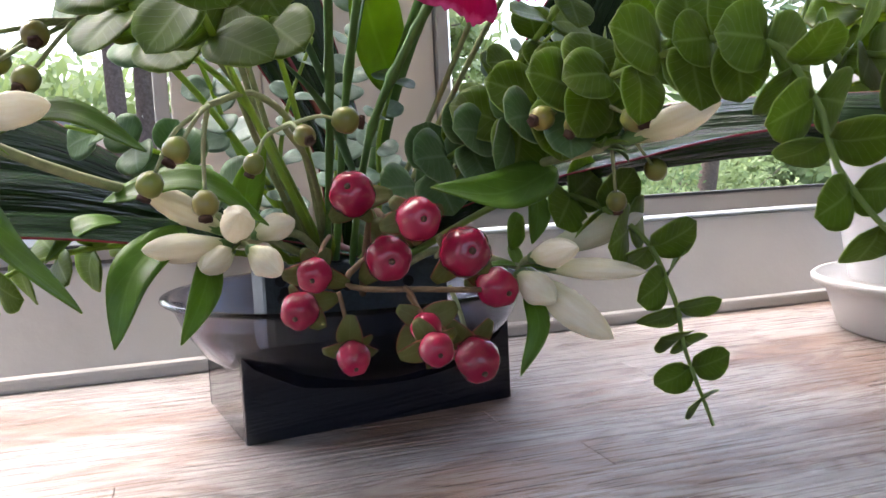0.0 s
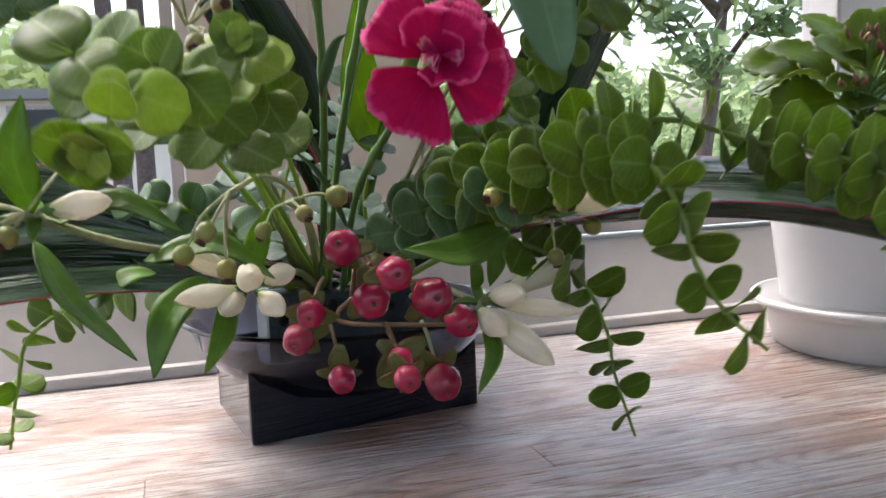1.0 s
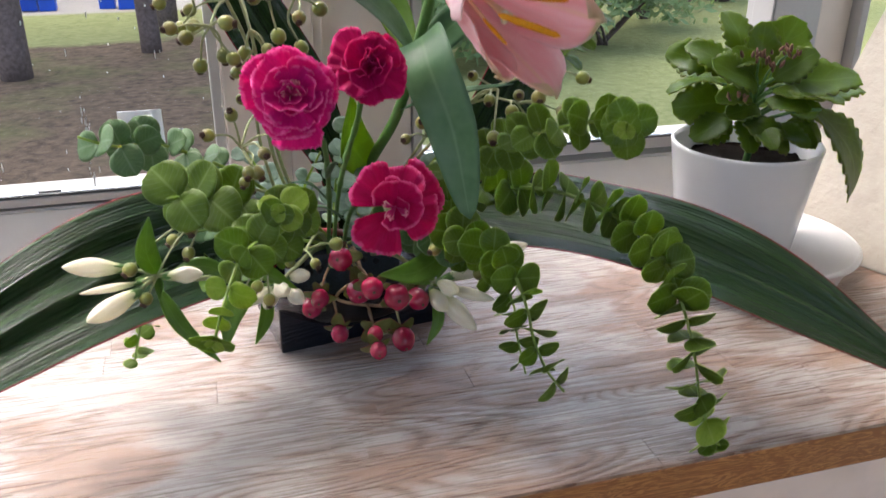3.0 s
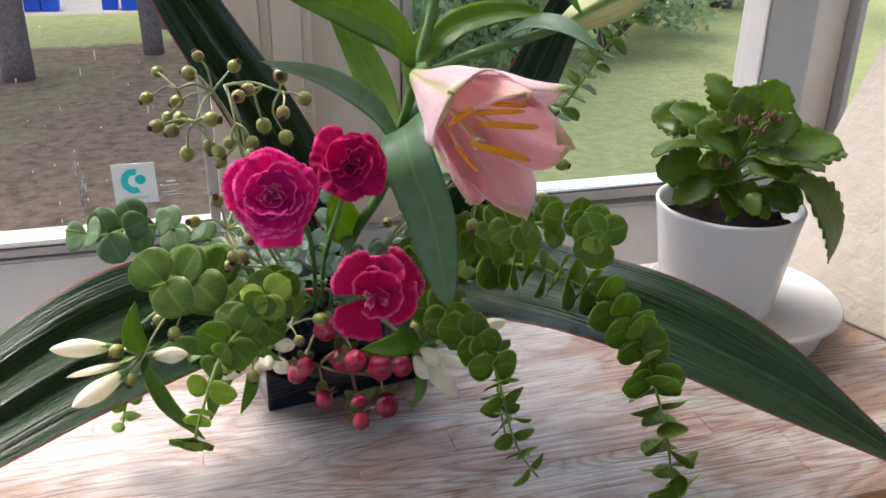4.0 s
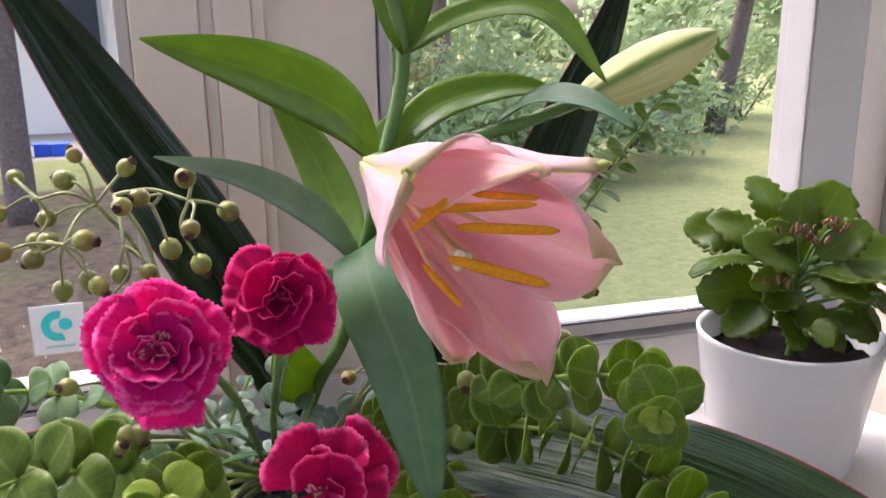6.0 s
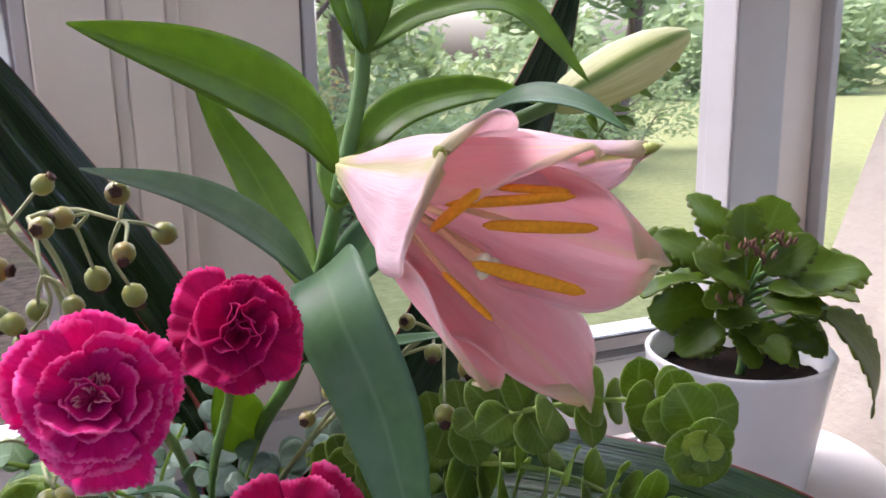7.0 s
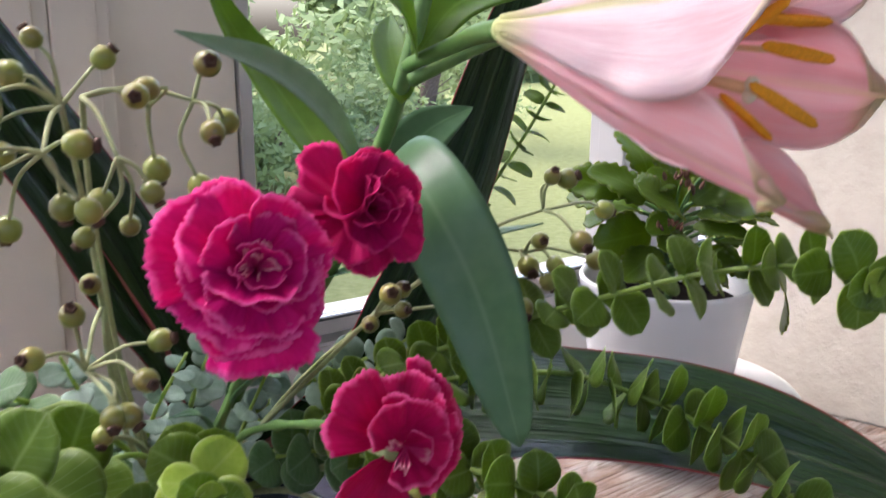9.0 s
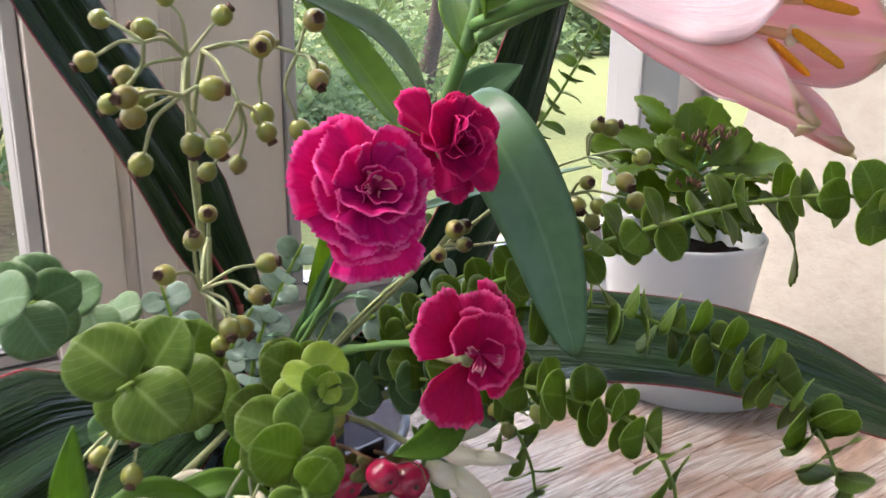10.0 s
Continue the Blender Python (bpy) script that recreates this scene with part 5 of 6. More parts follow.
ca = carnation("bright pink ruffled carnation with pale edges" + CL, (-0.0490, -0.2060, 0.2190), (-0.10, -0.93, 0.34), 0.0365, PETALS_PINK, M_CARN_PINK, [(-0.012, -0.006, FT - 0.02), (-0.020, -0.090, 0.125), (-0.030, -0.150, 0.180)], 1, 11)
cb = carnation("deep crimson carnation, half open," + CL, (-0.0130, -0.1915, 0.2265), (-0.05, -0.86, 0.45), 0.0330, PETALS_HALF, M_CARN_RED, [(-0.008, -0.002, FT - 0.02), (-0.012, -0.080, 0.130), (-0.012, -0.150, 0.190)], 2, 3)
cc = carnation("open crimson carnation with few broad petals" + CL, (-0.0020, -0.1930, 0.1585), (-0.05, -0.93, 0.30), 0.0440, PETALS_BROAD, M_CARN_BROAD, [(-0.004, -0.012, FT - 0.02), (-0.004, -0.070, 0.110), (-0.001, -0.135, 0.142)], 7, 4)
for ob, pts in ((ca, ((-0.020, -0.090, 0.125), (-0.045, -0.120, 0.150))), (cb, ((-0.012, -0.080, 0.130), (-0.003, -0.100, 0.175))), (cc, ((-0.004, -0.050, 0.095), (-0.040, -0.120, 0.135))), (ca, ((-0.025, -0.120, 0.150), (-0.020, -0.150, 0.168)))):
    b, e = np.array(pts[0]), np.array(pts[1])
    blade("stem_leaf", [b, (b + e) / 2 + (0, -0.004, 0.006), e], 0.005, M_LILY_BLUE, ob, (0, -0.5, 0.85), n=12, m=5, fold=0.4)


# ---- eucalyptus ----
def euc_set(mat, seed):
    return [leaf_data("leaf", 0.0195, 0.0225 + 0.001 * k, mat, "round", 0.35 + 0.2 * k, 0.12, 9, 7, 0.00035, seed + k, notch=0.12, wave=0.03) for k in range(3)]


EUC_GREEN, EUC_BLUE, EUC_NEW, EUC_PALE = euc_set(M_EUC, 1), euc_set(M_EUC_BLUE, 11), euc_set(M_EUC_NEW, 21), euc_set(M_EUC_PALE, 31)
EUC_LABEL = "eucalyptus branch with round green leaves"


def eucalyptus(ctrl, pairs, big, small, data, label, seed, start=0.25, rosette=0.0, forward=0.45, tip_data=None, narrow=1.0):
    """A twig with leaves in crossed pairs, large near the base and small at the tip; rosette: size of the unopened tip."""
    rng = random.Random(seed)
    ob = thing("eucalyptus_branch", ctrl[0], label, "eucalyptus", "eucalyptus branches")
    tube("twig", ctrl, 0.0015, 0.0006, M_EUC, ob, 46, 6)
    n = 120
    pts = spline(local(ob, ctrl), n)
    fr = frames(pts, (0.2, -0.6, 0.75))
    for k in range(pairs):
        f = start + (1 - start) * (k + 0.3) / pairs
        i = min(n - 1, int(f * (n - 1)))
        t, s, u = fr[i]
        size = (big + (small - big) * ((k + 1) / pairs) ** 1.2) / 0.020
        turn = (k % 2) * math.pi / 2 + rng.uniform(-0.35, 0.35)
        for h in (0, 1):
            a = turn + h * math.pi + rng.uniform(-0.2, 0.2)
            d = math.cos(a) * s + math.sin(a) * u
            fw = forward + rng.uniform(-0.15, 0.25)
            w = unit(d + t * fw)
            up = unit(0.75 * t - d * fw + np.array((-0.05, -0.45, 0.35)) + 0.2 * np.array((rng.gauss(0, 1), rng.gauss(0, 1), rng.gauss(0, 1))))
            src = tip_data if tip_data and k >= pairs - 2 else data
            m = aim(pts[i] + w * 0.0015, w, rng.uniform(-0.2, 0.2), size * rng.uniform(0.85, 1.12), up) @ Matrix.Diagonal((narrow, 1, 1, 1))
            part_of("leaf", src[rng.randrange(3)], ob, m)
    if rosette:
        t, s, u = fr[-1]
        for k in range(6):
            a = k * 2.4
            op = 0.95 - 0.13 * k
            d = unit((math.cos(a) * s + math.sin(a) * u) * op + t * 0.5)
            part_of("leaf", (EUC_GREEN if k < 3 else EUC_NEW)[k % 3], ob, aim(pts[-1], d, 0.0, rosette / 0.020 * (1 - 0.11 * k), unit(t - d * (d @ t) + 1e-3)))
    return ob


eucalyptus([(0.010, -0.020, FT), (0.050, -0.090, 0.122), (0.095, -0.135, 0.138), (0.128, -0.158, 0.128), (0.136, -0.196, 0.121), (0.134, -0.226, 0.108), (0.138, -0.239, 0.082), (0.143, -0.242, 0.056), (0.153, -0.244, 0.030)], 31, 0.0170, 0.0145, EUC_GREEN, EUC_LABEL + ", arching over the edge", 1, 0.30, 0.010, 0.25, EUC_NEW)
eucalyptus([(0.012, -0.030, FT), (0.030, -0.095, 0.108), (0.043, -0.155, 0.122), (0.050, -0.205, 0.126), (0.0535, -0.222, 0.112), (0.056, -0.226, 0.097), (0.060, -0.235, 0.084), (0.066, -0.243, 0.076)], 19, 0.0185, 0.0105, EUC_GREEN, EUC_LABEL + ", drooping in front", 2, 0.35, 0.0, 0.25)
eucalyptus([(0.015, -0.030, FT), (0.050, -0.085, 0.090), (0.077, -0.108, 0.078), (0.089, -0.114, 0.054), (0.090, -0.119, 0.036), (0.093, -0.130, 0.012)], 9, 0.0185, 0.0105, EUC_GREEN, EUC_LABEL + ", short, hanging low", 3, 0.45, 0.0, 0.2)
eucalyptus([(0.015, -0.020, FT), (0.042, -0.095, 0.132), (0.057, -0.160, 0.172), (0.066, -0.200, 0.192), (0.076, -0.220, 0.201), (0.082, -0.240, 0.207), (0.078, -0.258, 0.211), (0.069, -0.273, 0.2125)], 26, 0.0145, 0.0110, EUC_GREEN, EUC_LABEL + " ending in a bright rosette", 4, 0.22, 0.0092, 0.2)
eucalyptus([(-0.010, -0.010, FT), (-0.045, -0.085, 0.122), (-0.075, -0.125, 0.143), (-0.095, -0.150, 0.158), (-0.106, -0.165, 0.163)], 5, 0.0205, 0.0180, EUC_GREEN, EUC_LABEL + ", with the broadest leaves", 5, 0.68, 0.0, 0.35)
eucalyptus([(-0.008, -0.015, FT), (-0.035, -0.110, 0.125), (-0.050, -0.160, 0.150), (-0.0573, -0.190, 0.160)], 5, 0.0160, 0.0115, EUC_GREEN, EUC_LABEL + " with lime green tip leaves", 6, 0.68, 0.0095, 0.3, EUC_NEW)
eucalyptus([(-0.012, -0.005, FT), (-0.060, -0.060, 0.130), (-0.105, -0.104, 0.170), (-0.126, -0.148, 0.185), (-0.140, -0.160, 0.194)], 8, 0.0150, 0.0140, EUC_BLUE, EUC_LABEL + ", bluish, reaching to the window", 7, 0.50, 0.0, 0.3)
eucalyptus([(-0.012, -0.012, FT), (-0.050, -0.130, 0.122), (-0.068, -0.190, 0.147), (-0.0775, -0.216, 0.150), (-0.085, -0.235, 0.142), (-0.0905, -0.250, 0.133)], 8, 0.0170, 0.0095, EUC_GREEN, EUC_LABEL + ", bending down in front", 8, 0.58, 0.011, 0.3, EUC_NEW)
eucalyptus([(-0.015, -0.005, FT), (-0.090, -0.060, 0.080), (-0.128, -0.082, 0.070), (-0.137, -0.082, 0.048), (-0.1435, -0.0720, 0.022)], 10, 0.0145, 0.0085, EUC_GREEN, EUC_LABEL + ", thin, hanging beside the vase", 9, 0.45, 0.0, 0.2)
eucalyptus([(-0.005, 0.000, FT), (-0.006, -0.020, 0.105), (-0.004, -0.045, 0.140), (-0.002, -0.065, 0.165)], 8, 0.0130, 0.0090, EUC_PALE, EUC_LABEL + ", bluish, deep in the bunch", 10, 0.15)
eucalyptus([(0.008, 0.004, FT), (0.030, -0.020, 0.098), (0.048, -0.070, 0.130), (0.062, -0.100, 0.150)], 9, 0.0150, 0.0110, EUC_PALE, EUC_LABEL + ", bluish, deep in the bunch", 11, 0.15)
eucalyptus([(-0.012, 0.004, FT), (-0.042, -0.020, 0.105), (-0.056, -0.055, 0.135), (-0.066, -0.075, 0.160)], 8, 0.0130, 0.0090, EUC_PALE, EUC_LABEL + ", bluish, deep in the bunch", 12, 0.2)
eucalyptus([(0.004, -0.006, FT - 0.01), (0.006, -0.040, 0.088), (0.002, -0.062, 0.112), (0.008, -0.076, 0.140)], 7, 0.0105, 0.0080, EUC_PALE, EUC_LABEL + ", small and bluish among the stems", 15, 0.2)
eucalyptus([(-0.014, -0.004, FT - 0.01), (-0.030, -0.030, 0.090), (-0.030, -0.050, 0.120), (-0.020, -0.064, 0.148)], 7, 0.0115, 0.0080, EUC_PALE, EUC_LABEL + ", small and bluish among the stems", 16, 0.2)
eucalyptus([(-0.018, -0.008, FT - 0.01), (-0.055, -0.050, 0.098), (-0.078, -0.080, 0.112), (-0.098, -0.098, 0.118)], 6, 0.0150, 0.0115, EUC_BLUE, EUC_LABEL + ", thin, beside the broad leaves", 17, 0.35)
eucalyptus([(0.020, 0.008, FT), (0.085, -0.020, 0.130), (0.137, -0.034, 0.180), (0.160, -0.042, 0.212), (0.180, -0.048, 0.245), (0.203, -0.052, 0.277), (0.228, -0.056, 0.297)], 24, 0.0150, 0.0110, EUC_GREEN, EUC_LABEL + ", rising behind the lily bud", 13, 0.35, 0.0, 0.25, None, 0.9)
eucalyptus([(0.002, -0.015, FT), (0.018, -0.075, 0.100), (0.030, -0.115, 0.112), (0.040, -0.150, 0.118)], 8, 0.0180, 0.0160, EUC_BLUE, EUC_LABEL + ", bluish, low in the bunch", 14, 0.35)

# ---- hips and berries ----
HIP = lathe("hip", [(0.0, -0.0042), (0.0020, -0.0038), (0.0037, -0.0020), (0.0042, 0.0003), (0.0038, 0.0024), (0.0024, 0.0038), (0.0014, 0.0042), (0.0, 0.0042)], M_GREEN, seg=16)
HUSK = lathe("husk", [(0.0012, -0.0002), (0.0022, 0.0008), (0.0019, 0.0022), (0.0009, 0.0012), (0.0, 0.0007)], M_HUSK, seg=10, squash=lambda a, t: 1 + 0.34 * t * math.cos(5 * a))


def hip_sprig(hub, hips, stem, label, seed, scale=1.0, bow=0.004, sub=None):
    """Green hips on thin bowed stalks that spring from a hub at the end of a stem."""
    rng = random.Random(seed)
    ob = thing("hip_sprig", stem[0], label, "berries", "green hip sprigs")
    tube("stem", list(stem) + [hub], 0.0013, 0.0009, M_STEM_PALE, ob, 24, 6)
    hub = np.array(hub)
    forks = [np.array(s) for s in (sub or [])]
    for s in forks:
        tube("stalk", [hub, (hub + s) / 2 + (0, 0, 0.003), s], 0.0008, 0.0006, M_STEM_PALE, ob, 10, 5)
    for h in hips:
        h = np.array(h)
        b = min([hub, *forks], key=lambda q: np.linalg.norm(q - h))
        bend = (b + h) / 2 + np.array((rng.gauss(0, 0.002), rng.gauss(0, 0.002), bow * rng.uniform(0.2, 0.8)))
        d = unit(h - bend)
        sc = 0.80 * scale * rng.uniform(0.82, 1.15)
        tube("stalk", [b, bend, h - d * 0.0038 * sc], 0.00070, 0.00052, M_STEM_PALE, ob, 10, 5)
        body = part_of("hip", HIP, ob, aim_z(local(ob, h), d, rng.random() * 6, sc))
        part_of("husk", HUSK, body, Matrix.Translation((0, 0, 0.0036)))
    return ob


HIPS_LEFT = [ (-0.0990, -0.1360, 0.2470), (-0.0930, -0.1310, 0.2580), (-0.0740, -0.1290, 0.2640), (-0.0790, -0.1240, 0.2550), (-0.0580, -0.1310, 0.2590), (-0.0860, -0.1250, 0.2420), (-0.0950, -0.1570, 0.2390), (-0.0890, -0.1410, 0.2320), (-0.0910, -0.1240, 0.2340), (-0.0850, -0.1350, 0.2360), (-0.0840, -0.1260, 0.2160), (-0.0710, -0.1540, 0.2400), (-0.0730, -0.1410, 0.2230), (-0.0690, -0.1490, 0.2230), (-0.0680, -0.1380, 0.2140), (-0.0630, -0.1370, 0.2230), (-0.0580, -0.1580, 0.2510), (-0.0530, -0.1500, 0.2520), (-0.0530, -0.1480, 0.2260), (-0.0530, -0.1250, 0.2130), (-0.0460, -0.1300, 0.2290), (-0.0380, -0.1520, 0.2580), (-0.0250, -0.1290, 0.2410), (-0.0380, -0.1530, 0.2410), (-0.0360, -0.1360, 0.2240) ]
HIPS_LOW = [(-0.0720, -0.1330, 0.1920), (-0.0660, -0.1300, 0.1990), (-0.0840, -0.1410, 0.1850), (-0.0587, -0.1495, 0.1763), (-0.0513, -0.1397, 0.1829), (-0.0665, -0.1443, 0.1654), (-0.0625, -0.1440, 0.1650), (-0.0690, -0.1420, 0.1600)]
HIPS_RIGHT = [(0.0680, -0.1620, 0.2000), (0.0820, -0.1590, 0.2190), (0.0760, -0.1580, 0.2200), (0.1060, -0.1540, 0.2050), (0.0660, -0.1590, 0.1910), (0.0820, -0.1550, 0.1880), (0.0730, -0.1760, 0.2020), (0.0910, -0.1660, 0.1910), (0.0800, -0.1540, 0.1820), (0.0440, -0.1610, 0.2110), (0.0550, -0.1550, 0.1970), (0.0510, -0.1740, 0.1830)]
HIPS_DEEP = [(0.0750, -0.1467, 0.1722), (0.0240, -0.1390, 0.1830), (0.0320, -0.1340, 0.1820), (0.0320, -0.1340, 0.1750), (0.0140, -0.1430, 0.1760)]
HL = "sprig of round green hips"
hip_sprig((-0.0690, -0.1300, 0.2470), HIPS_LEFT[:14], [(-0.018, -0.010, FT), (-0.046, -0.070, 0.140), (-0.055, -0.088, 0.195), (-0.060, -0.100, 0.222)], HL + ", a wide spray", 1, sub=[(-0.085, -0.142, 0.252), (-0.078, -0.150, 0.238)])
hip_sprig((-0.0630, -0.1270, 0.2490), HIPS_LEFT[14:], [(-0.016, -0.008, FT), (-0.043, -0.065, 0.140), (-0.053, -0.085, 0.200), (-0.057, -0.098, 0.226)], HL + ", a wide spray", 2, sub=[(-0.050, -0.140, 0.247), (-0.060, -0.145, 0.235), (-0.038, -0.140, 0.248)])
hip_sprig((-0.059, -0.110, 0.186), HIPS_LOW, [(-0.016, -0.012, FT), (-0.045, -0.075, 0.120), (-0.056, -0.100, 0.160)], HL + ", low on the stem", 3, sub=[(-0.0685, -0.1255, 0.1730)])
hip_sprig((0.050, -0.135, 0.190), HIPS_RIGHT, [(0.010, -0.010, FT), (0.030, -0.060, 0.125), (0.042, -0.105, 0.165)], HL + ", behind the lily leaf", 4, sub=[(0.080, -0.150, 0.207), (0.072, -0.150, 0.193), (0.062, -0.148, 0.200)])
hip_sprig((0.032, -0.115, 0.168), HIPS_DEEP, [(0.006, -0.010, FT), (0.020, -0.060, 0.115)], HL + ", deep in the bunch", 5)
hip_sprig((-0.0600, -0.143, 0.1190), [(-0.0682, -0.1554, 0.1079), (-0.0750, -0.1437, 0.1002), (-0.0624, -0.1462, 0.0948)], [(-0.012, -0.015, FT), (-0.030, -0.090, 0.110), (-0.046, -0.125, 0.123)], HL + ", three of them hanging", 6, 1.05)
hip_sprig((-0.0400, -0.130, 0.1140), [(-0.0480, -0.1232, 0.1044), (-0.0364, -0.1420, 0.1108), (-0.0230, -0.1292, 0.1152)], [(-0.010, -0.015, FT), (-0.026, -0.080, 0.102)], HL + ", three above the red berries", 7, 1.05)
hip_sprig((0.0500, -0.145, 0.1160), [(0.0291, -0.1458, 0.1130), (0.0427, -0.1394, 0.1100), (0.0478, -0.1628, 0.1112), (0.0587, -0.1322, 0.0880), (0.0831, -0.1148, 0.0967), (0.0370, -0.150, 0.1105)], [(0.012, -0.015, FT), (0.030, -0.080, 0.105)], HL + ", in front of the eucalyptus", 8, 1.0)
hip_sprig((-0.070, -0.120, 0.150), [(-0.0663, -0.1107, 0.1448), (-0.098, -0.140, 0.137), (-0.107, -0.138, 0.131), (-0.100, -0.145, 0.126), (-0.128, -0.152, 0.1235), (-0.122, -0.160, 0.1105)], [(-0.014, -0.012, FT), (-0.045, -0.080, 0.125)], HL + ", among the broad leaves", 9, 1.0, 0.006, sub=[(-0.090, -0.130, 0.142)])

RED = [lathe("berry", [(0.0, -0.0078), (0.0030, -0.0074), (0.0062, -0.0045), (0.0074, -0.0002), (0.0066, 0.0040), (0.0046, 0.0068), (0.0020, 0.0078), (0.0006, 0.0074), (0.0, 0.0070)], M_RED, seg=30, squash=lambda a, t, s=s: 1.0 + 0.13 * abs(math.cos(2.5 * a + s)) ** 0.7 * (0.35 + 0.65 * t) - 0.07) for s in (0.0, 1.0, 2.2)]
STYLE = lathe("berry_tip", [(0.0004, 0.0), (0.0012, 0.0004), (0.0007, 0.0014), (0.0, 0.0015)], M_HUSK, seg=8)
SEP = leaf_data("sepal", 0.0085, 0.0060, M_SEPAL, "petal", 0.9, 0.2, 7, 5, 0.0003, 3)
red = thing("berry_sprig", (0.000, -0.020, FT - 0.02), "sprig of glossy red hypericum berries in front of the black vase", "berries")
tube("stem", [(0.0, -0.020, FT - 0.02), (-0.004, -0.070, 0.085), (-0.004, -0.100, 0.080)], 0.0017, 0.0014, M_TWIG, red, 14)
tube("twig", [(-0.004, -0.100, 0.080), (-0.020, -0.098, 0.0655), (0.004, -0.110, 0.063), (0.022, -0.108, 0.061)], 0.0011, 0.0009, M_TWIG, red, 14)
REDS = [(-0.0170, -0.1035, 0.0938, 1.0), (-0.0040, -0.1312, 0.0865, 0.90), (-0.0077, -0.1075, 0.0735, 1.03), (0.0117, -0.1245, 0.0754, 1.08), (0.0299, -0.1017, 0.0604, 0.95), (-0.0305, -0.1037, 0.0698, 0.78), (-0.0338, -0.0890, 0.0569, 0.88), (-0.0191, -0.0991, 0.0416, 0.76), (-0.0031, -0.1396, 0.0503, 0.70), (0.0182, -0.1123, 0.0395, 1.0), (-0.0022, -0.1271, 0.0542, 0.66)]
RHUB = [(-0.006, -0.092, 0.082), (-0.006, -0.100, 0.086), (-0.006, -0.085, 0.078), (0.010, -0.100, 0.072), (0.018, -0.088, 0.070), (-0.022, -0.085, 0.080), (-0.024, -0.078, 0.068), (-0.021, -0.090, 0.062), (-0.003, -0.112, 0.062), (0.014, -0.100, 0.062), (-0.003, -0.108, 0.064)]
rng = random.Random(77)
for k, ((x, y, z, s), hb) in enumerate(zip(REDS, RHUB)):
    p, b = np.array((x, y, z)), np.array(hb)
    d = unit(unit(p - b) + np.array((-0.15, -1.0, 0.1)))
    q = p - d * 0.0078 * s
    tube("stalk", [b, (b + q) / 2 + (0, 0, 0.002), q], 0.0009, 0.0008, M_TWIG if k % 3 else M_STEM_PALE, red, 8, 6)
    ber = part_of("berry", RED[k % 3], red, aim_z(local(red, p), d, rng.random() * 6, s))
    part_of("berry_tip", STYLE, ber, Matrix.Translation((0, 0, 0.0068)))
    for j in range(4):
        a = j * 1.57 + rng.random()
        sd = np.array(aim_z((0, 0, 0), d).to_3x3() @ Vector((math.cos(a), math.sin(a), 0.35)))
        part_of("sepal", SEP, red, aim(local(red, q), sd, rng.uniform(-0.4, 0.4), rng.uniform(0.9, 1.5), d))


# ---- white buds ----
def bud_data(seed):
    return lathe("bud", [(0.0009, 0.0), (0.0018, 0.0015), (0.0026, 0.005), (0.0036, 0.010), (0.0044, 0.015), (0.0046, 0.019), (0.0042, 0.0235), (0.0033, 0.028), (0.0020, 0.0318), (0.0009, 0.0338), (0.0, 0.0350)], M_WHITE, seg=36, squash=lambda a, t: 1.0 + 0.20 * (((1.5 * a + 2.4 * t + seed) / math.pi) % 1.0) - 0.10)


BUDS = [bud_data(k) for k in range(3)]
CUP = lathe("calyx", [(0.0008, -0.002), (0.0022, 0.0), (0.0028, 0.004), (0.0030, 0.007), (0.0026, 0.0072)], M_STEM, seg=15, squash=lambda a, t: 1 + 0.18 * t * math.cos(5 * a))
BLEAF = leaf_data("leaflet", 0.014, 0.0045, M_BUD_LEAF, "lance", 0.6, 0.3, 8, 5, 0.0003, 2)


def bud_sprig(node, stem, buds, leaves, label, seed):
    """buds: base, tip, fatness; leaves: base, tip, width."""
    rng = random.Random(seed)
    ob = thing("white_bud_sprig", stem[0], label, "flower buds", "white bud sprigs")
    tube("stem", list(stem) + [node], 0.0017, 0.0014, M_STEM_PALE, ob, 18, 7)
    for k, (b, e, fat) in enumerate(buds):
        b, e = np.array(b), np.array(e)
        L = np.linalg.norm(e - b)
        tube("stalk", [node, (np.array(node) + b) / 2 + (0, 0, 0.001), b], 0.0010, 0.0011, M_STEM_PALE, ob, 7, 6)
        m = aim_z(local(ob, b), e - b, rng.random() * 6)
        sc = L / 0.0348
        part_of("bud", BUDS[k % 3], ob, m @ Matrix.Diagonal((fat * 1.08, fat * 1.08, sc, 1)))
        part_of("calyx", CUP, ob, m @ Matrix.Diagonal((fat, fat, 1, 1)))
    for k in range(7):
        a = rng.random() * 6.28
        part_of("leaflet", BLEAF, ob, aim(local(ob, node), (math.cos(a), math.sin(a) - 0.3, rng.uniform(-0.2, 0.7)), rng.uniform(-0.5, 0.5), rng.uniform(0.7, 1.2)))
    for k, (b, e, w, bow, up) in enumerate(leaves):
        b, e = np.array(b), np.array(e)
        blade("leaf", [b, (b + e) / 2 + np.array(bow), e], w, M_BUD_LEAF, ob, up, n=16, m=7, fold=0.25, wave=0.05, seed=seed * 10 + k)
    return ob


WB = "sprig of closed creamy white buds"
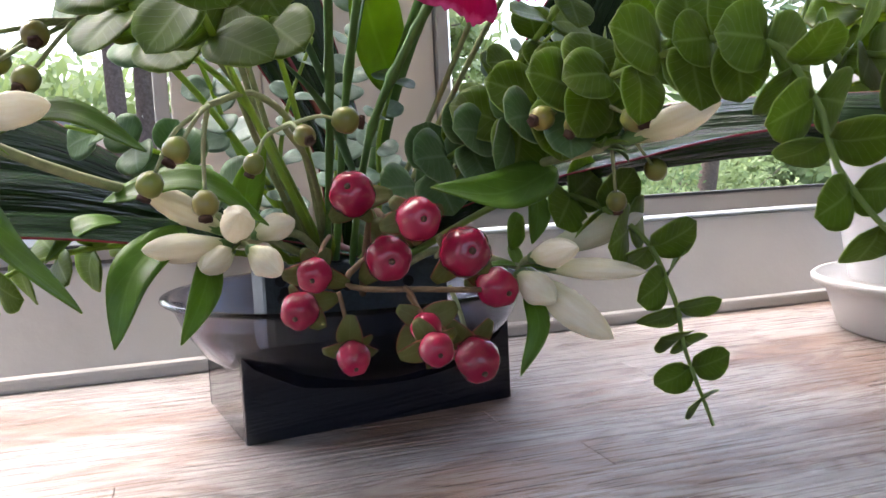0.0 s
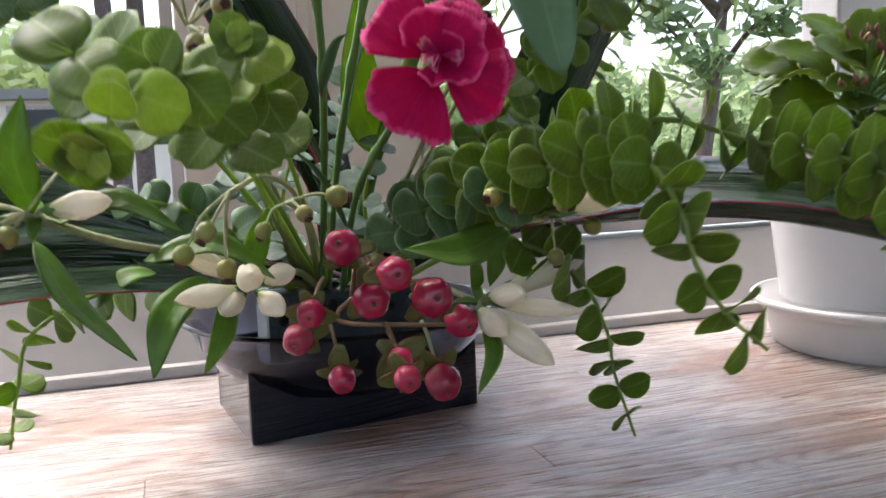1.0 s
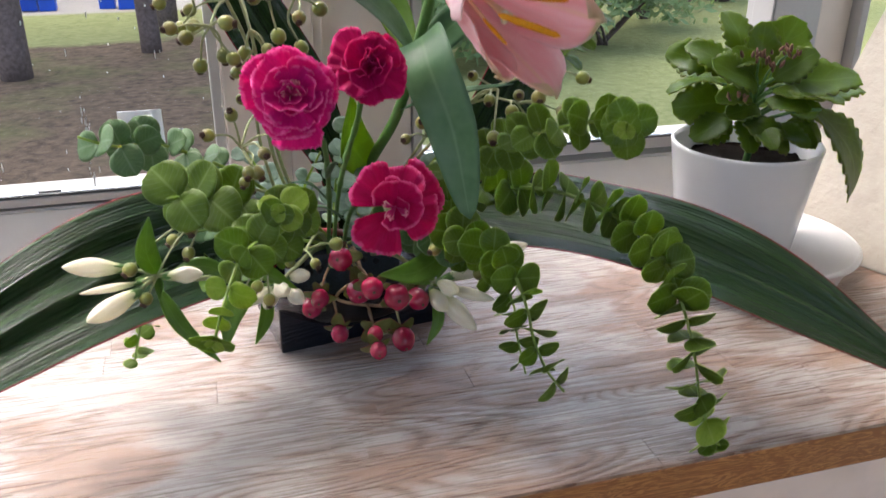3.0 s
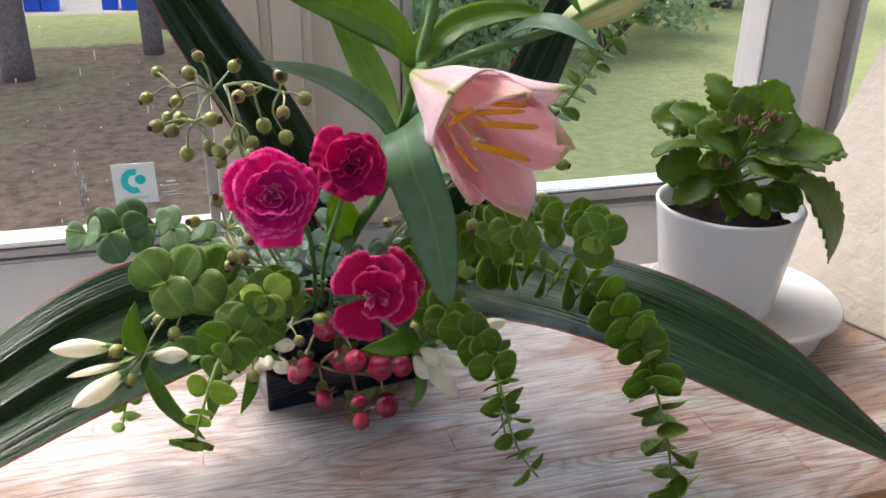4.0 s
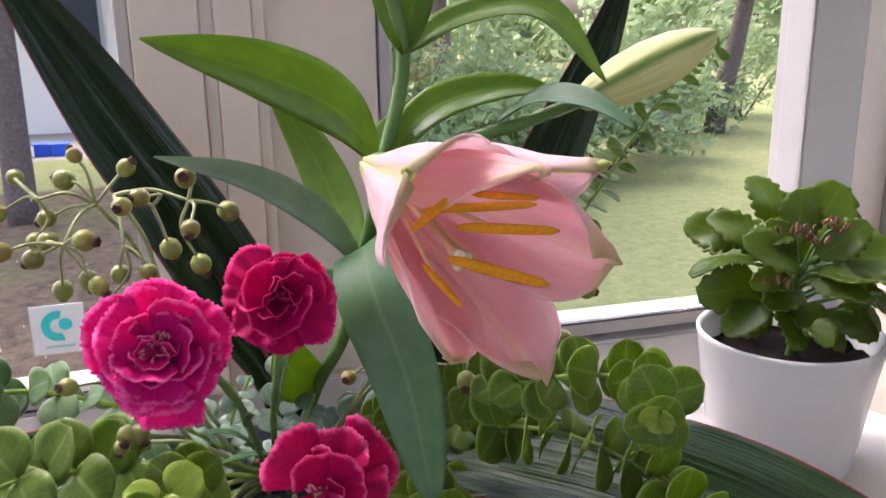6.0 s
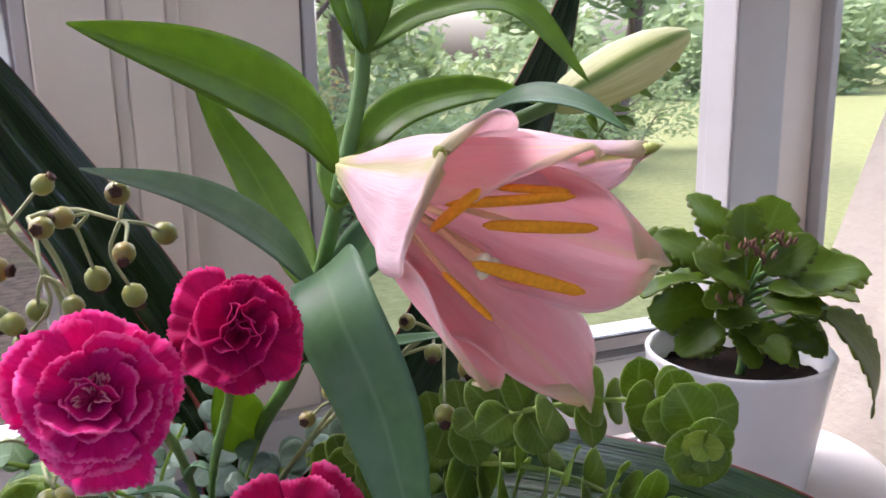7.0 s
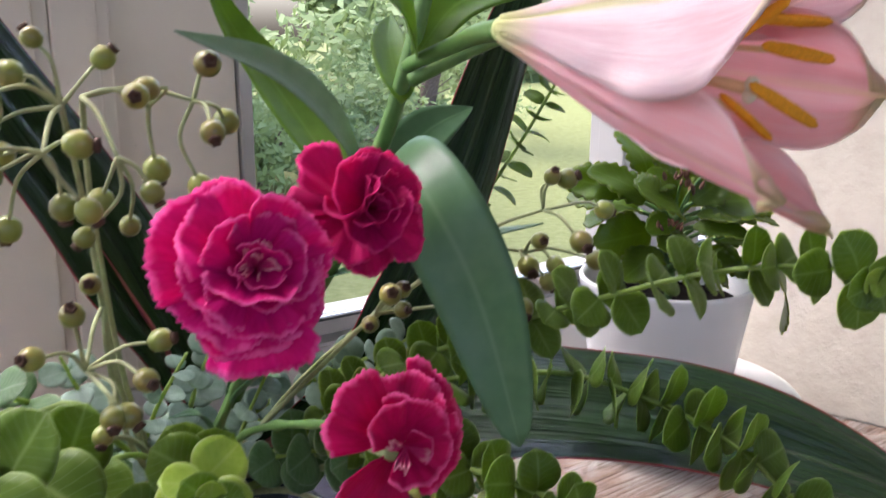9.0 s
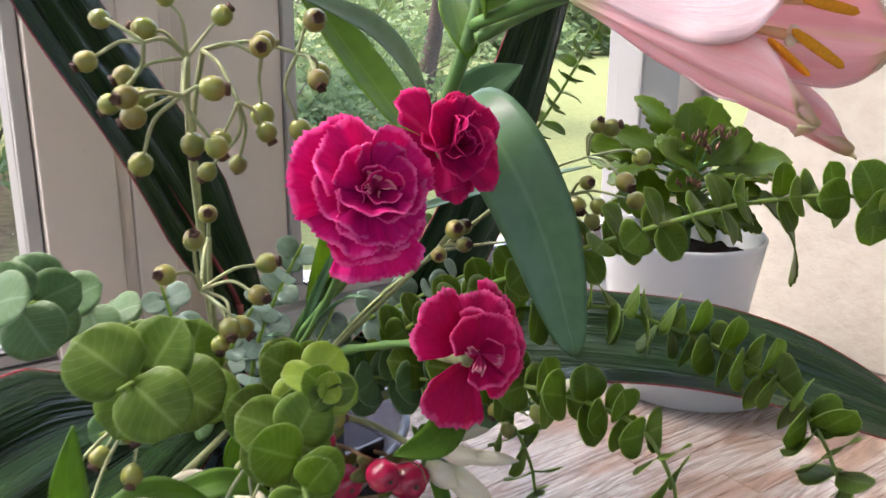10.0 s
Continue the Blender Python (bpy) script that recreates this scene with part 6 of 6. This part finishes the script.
bud_sprig((-0.1163, -0.1452, 0.1146), [(-0.014, -0.012, FT), (-0.060, -0.085, 0.090), (-0.095, -0.130, 0.104)],
          [((-0.131, -0.1405, 0.1190), (-0.1590, -0.1495, 0.1275), 0.95), ((-0.1250, -0.1566, 0.1131), (-0.1472, -0.1822, 0.1131), 1.0), ((-0.112, -0.150, 0.117), (-0.094, -0.156, 0.119), 0.85), ((-0.124, -0.150, 0.1150), (-0.151, -0.164, 0.1190), 0.42)],
          [((-0.1176, -0.1421, 0.1075), (-0.0902, -0.1677, 0.0734), 0.011, (-0.004, -0.002, 0.0), (0.6, -0.6, 0.4)), ((-0.117, -0.144, 0.116), (-0.116, -0.152, 0.150), 0.012, (-0.003, -0.004, 0.0), (0.1, -0.9, 0.1)), ((-0.112, -0.142, 0.112), (-0.075, -0.150, 0.108), 0.011, (0.0, 0.0, 0.008), (0.0, -0.5, 0.85))], WB + ", reaching to the side", 1)
bud_sprig((-0.0522, -0.0973, 0.0804), [(-0.012, -0.014, FT), (-0.030, -0.060, 0.080)],
          [((-0.056, -0.104, 0.081), (-0.0790, -0.1270, 0.0830), 0.85), ((-0.049, -0.102, 0.079), (-0.0415, -0.1120, 0.0720), 0.95), ((-0.054, -0.108, 0.084), (-0.0536, -0.1340, 0.0915), 0.95), ((-0.047, -0.098, 0.083), (-0.0355, -0.1050, 0.0870), 0.85), ((-0.055, -0.102, 0.079), (-0.064, -0.120, 0.0760), 0.8), ((-0.056, -0.098, 0.085), (-0.080, -0.112, 0.1005), 0.85)],
          [((-0.0674, -0.1076, 0.0876), (-0.0877, -0.1279, 0.0574), 0.014, (-0.004, -0.004, 0.004), (-0.3, -0.8, 0.4)), ((-0.060, -0.105, 0.080), (-0.071, -0.124, 0.056), 0.010, (0.001, -0.004, 0.0), (0.4, -0.8, 0.2)), ((-0.0880, -0.1180, 0.0960), (-0.0450, -0.1220, 0.0870), 0.012, (0.002, -0.004, 0.009), (0.0, -0.6, 0.8)), ((-0.085, -0.105, 0.090), (-0.105, -0.110, 0.080), 0.010, (0, 0, 0.004), (0.0, -0.4, 0.9)), ((-0.050, -0.090, 0.085), (-0.042, -0.098, 0.112), 0.011, (-0.002, 0, 0), (0.2, -0.9, 0.0))], WB + ", beside the red berries", 2)
bud_sprig((0.0415, -0.0938, 0.0654), [(0.010, -0.014, FT - 0.01), (0.026, -0.055, 0.070)],
          [((0.044, -0.100, 0.0690), (0.0480, -0.1260, 0.0740), 0.95), ((0.048, -0.098, 0.070), (0.0830, -0.1066, 0.0815), 1.05), ((0.046, -0.100, 0.066), (0.0735, -0.1240, 0.0640), 0.75), ((0.043, -0.098, 0.062), (0.0630, -0.1195, 0.0425), 1.2), ((0.040, -0.097, 0.063), (0.0450, -0.1150, 0.0560), 1.1)],
          [((0.0458, -0.1177, 0.0988), (-0.0007, -0.1342, 0.0953), 0.017, (0.0, -0.003, -0.005), (0.0, -0.75, 0.65)), ((0.046, -0.100, 0.092), (0.042, -0.105, 0.074), 0.010, (0.0, -0.003, 0.0), (0.2, -0.9, 0.1)), ((0.042, -0.098, 0.058), (0.0330, -0.1120, 0.0320), 0.008, (0.004, -0.004, 0.002), (-0.3, -0.8, 0.3)), ((0.038, -0.095, 0.072), (0.036, -0.112, 0.084), 0.009, (0, 0, 0.003), (0, -0.6, 0.7))], WB + ", above the corner of the vase", 3)
bud_sprig((0.0490, -0.142, 0.1040), [(0.012, -0.016, FT), (0.030, -0.085, 0.094)],
          [((0.0540, -0.147, 0.1060), (0.0790, -0.157, 0.1150), 0.9)],
          [((0.0460, -0.135, 0.1030), (0.060, -0.146, 0.121), 0.008, (0, -0.002, 0.0), (0, -0.8, 0.4))], WB + ", a single bud", 4)

# ---- staves of the board ----
STAVE_W = 0.0258
rng = random.Random(8)
stave_data = {}
row_y, row = EDGE_Y, 0
while row_y < SILL_Y - 0.004:
    w = min(STAVE_W, SILL_Y - row_y)
    x = -1.30 - rng.uniform(0.0, 0.35)
    while x < 0.60:
        L = rng.choice((0.24, 0.30, 0.36, 0.44))
        key = (round(w, 4), L)
        if key not in stave_data:
            b = box_bm(0, L - 0.0002, 0, w - 0.00018, -0.0024, 0.0, 0.00022, 1)
            me = bpy.data.meshes.new("stave")
            b.to_mesh(me)
            b.free()
            me.materials.append(M_TOP)
            stave_data[key] = me
        if x + L > -0.95:
            part_of("stave", stave_data[key], board, pose(x - 0.5, row_y + 0.06, 0.014))
        x += L
    row_y += w
    row += 1
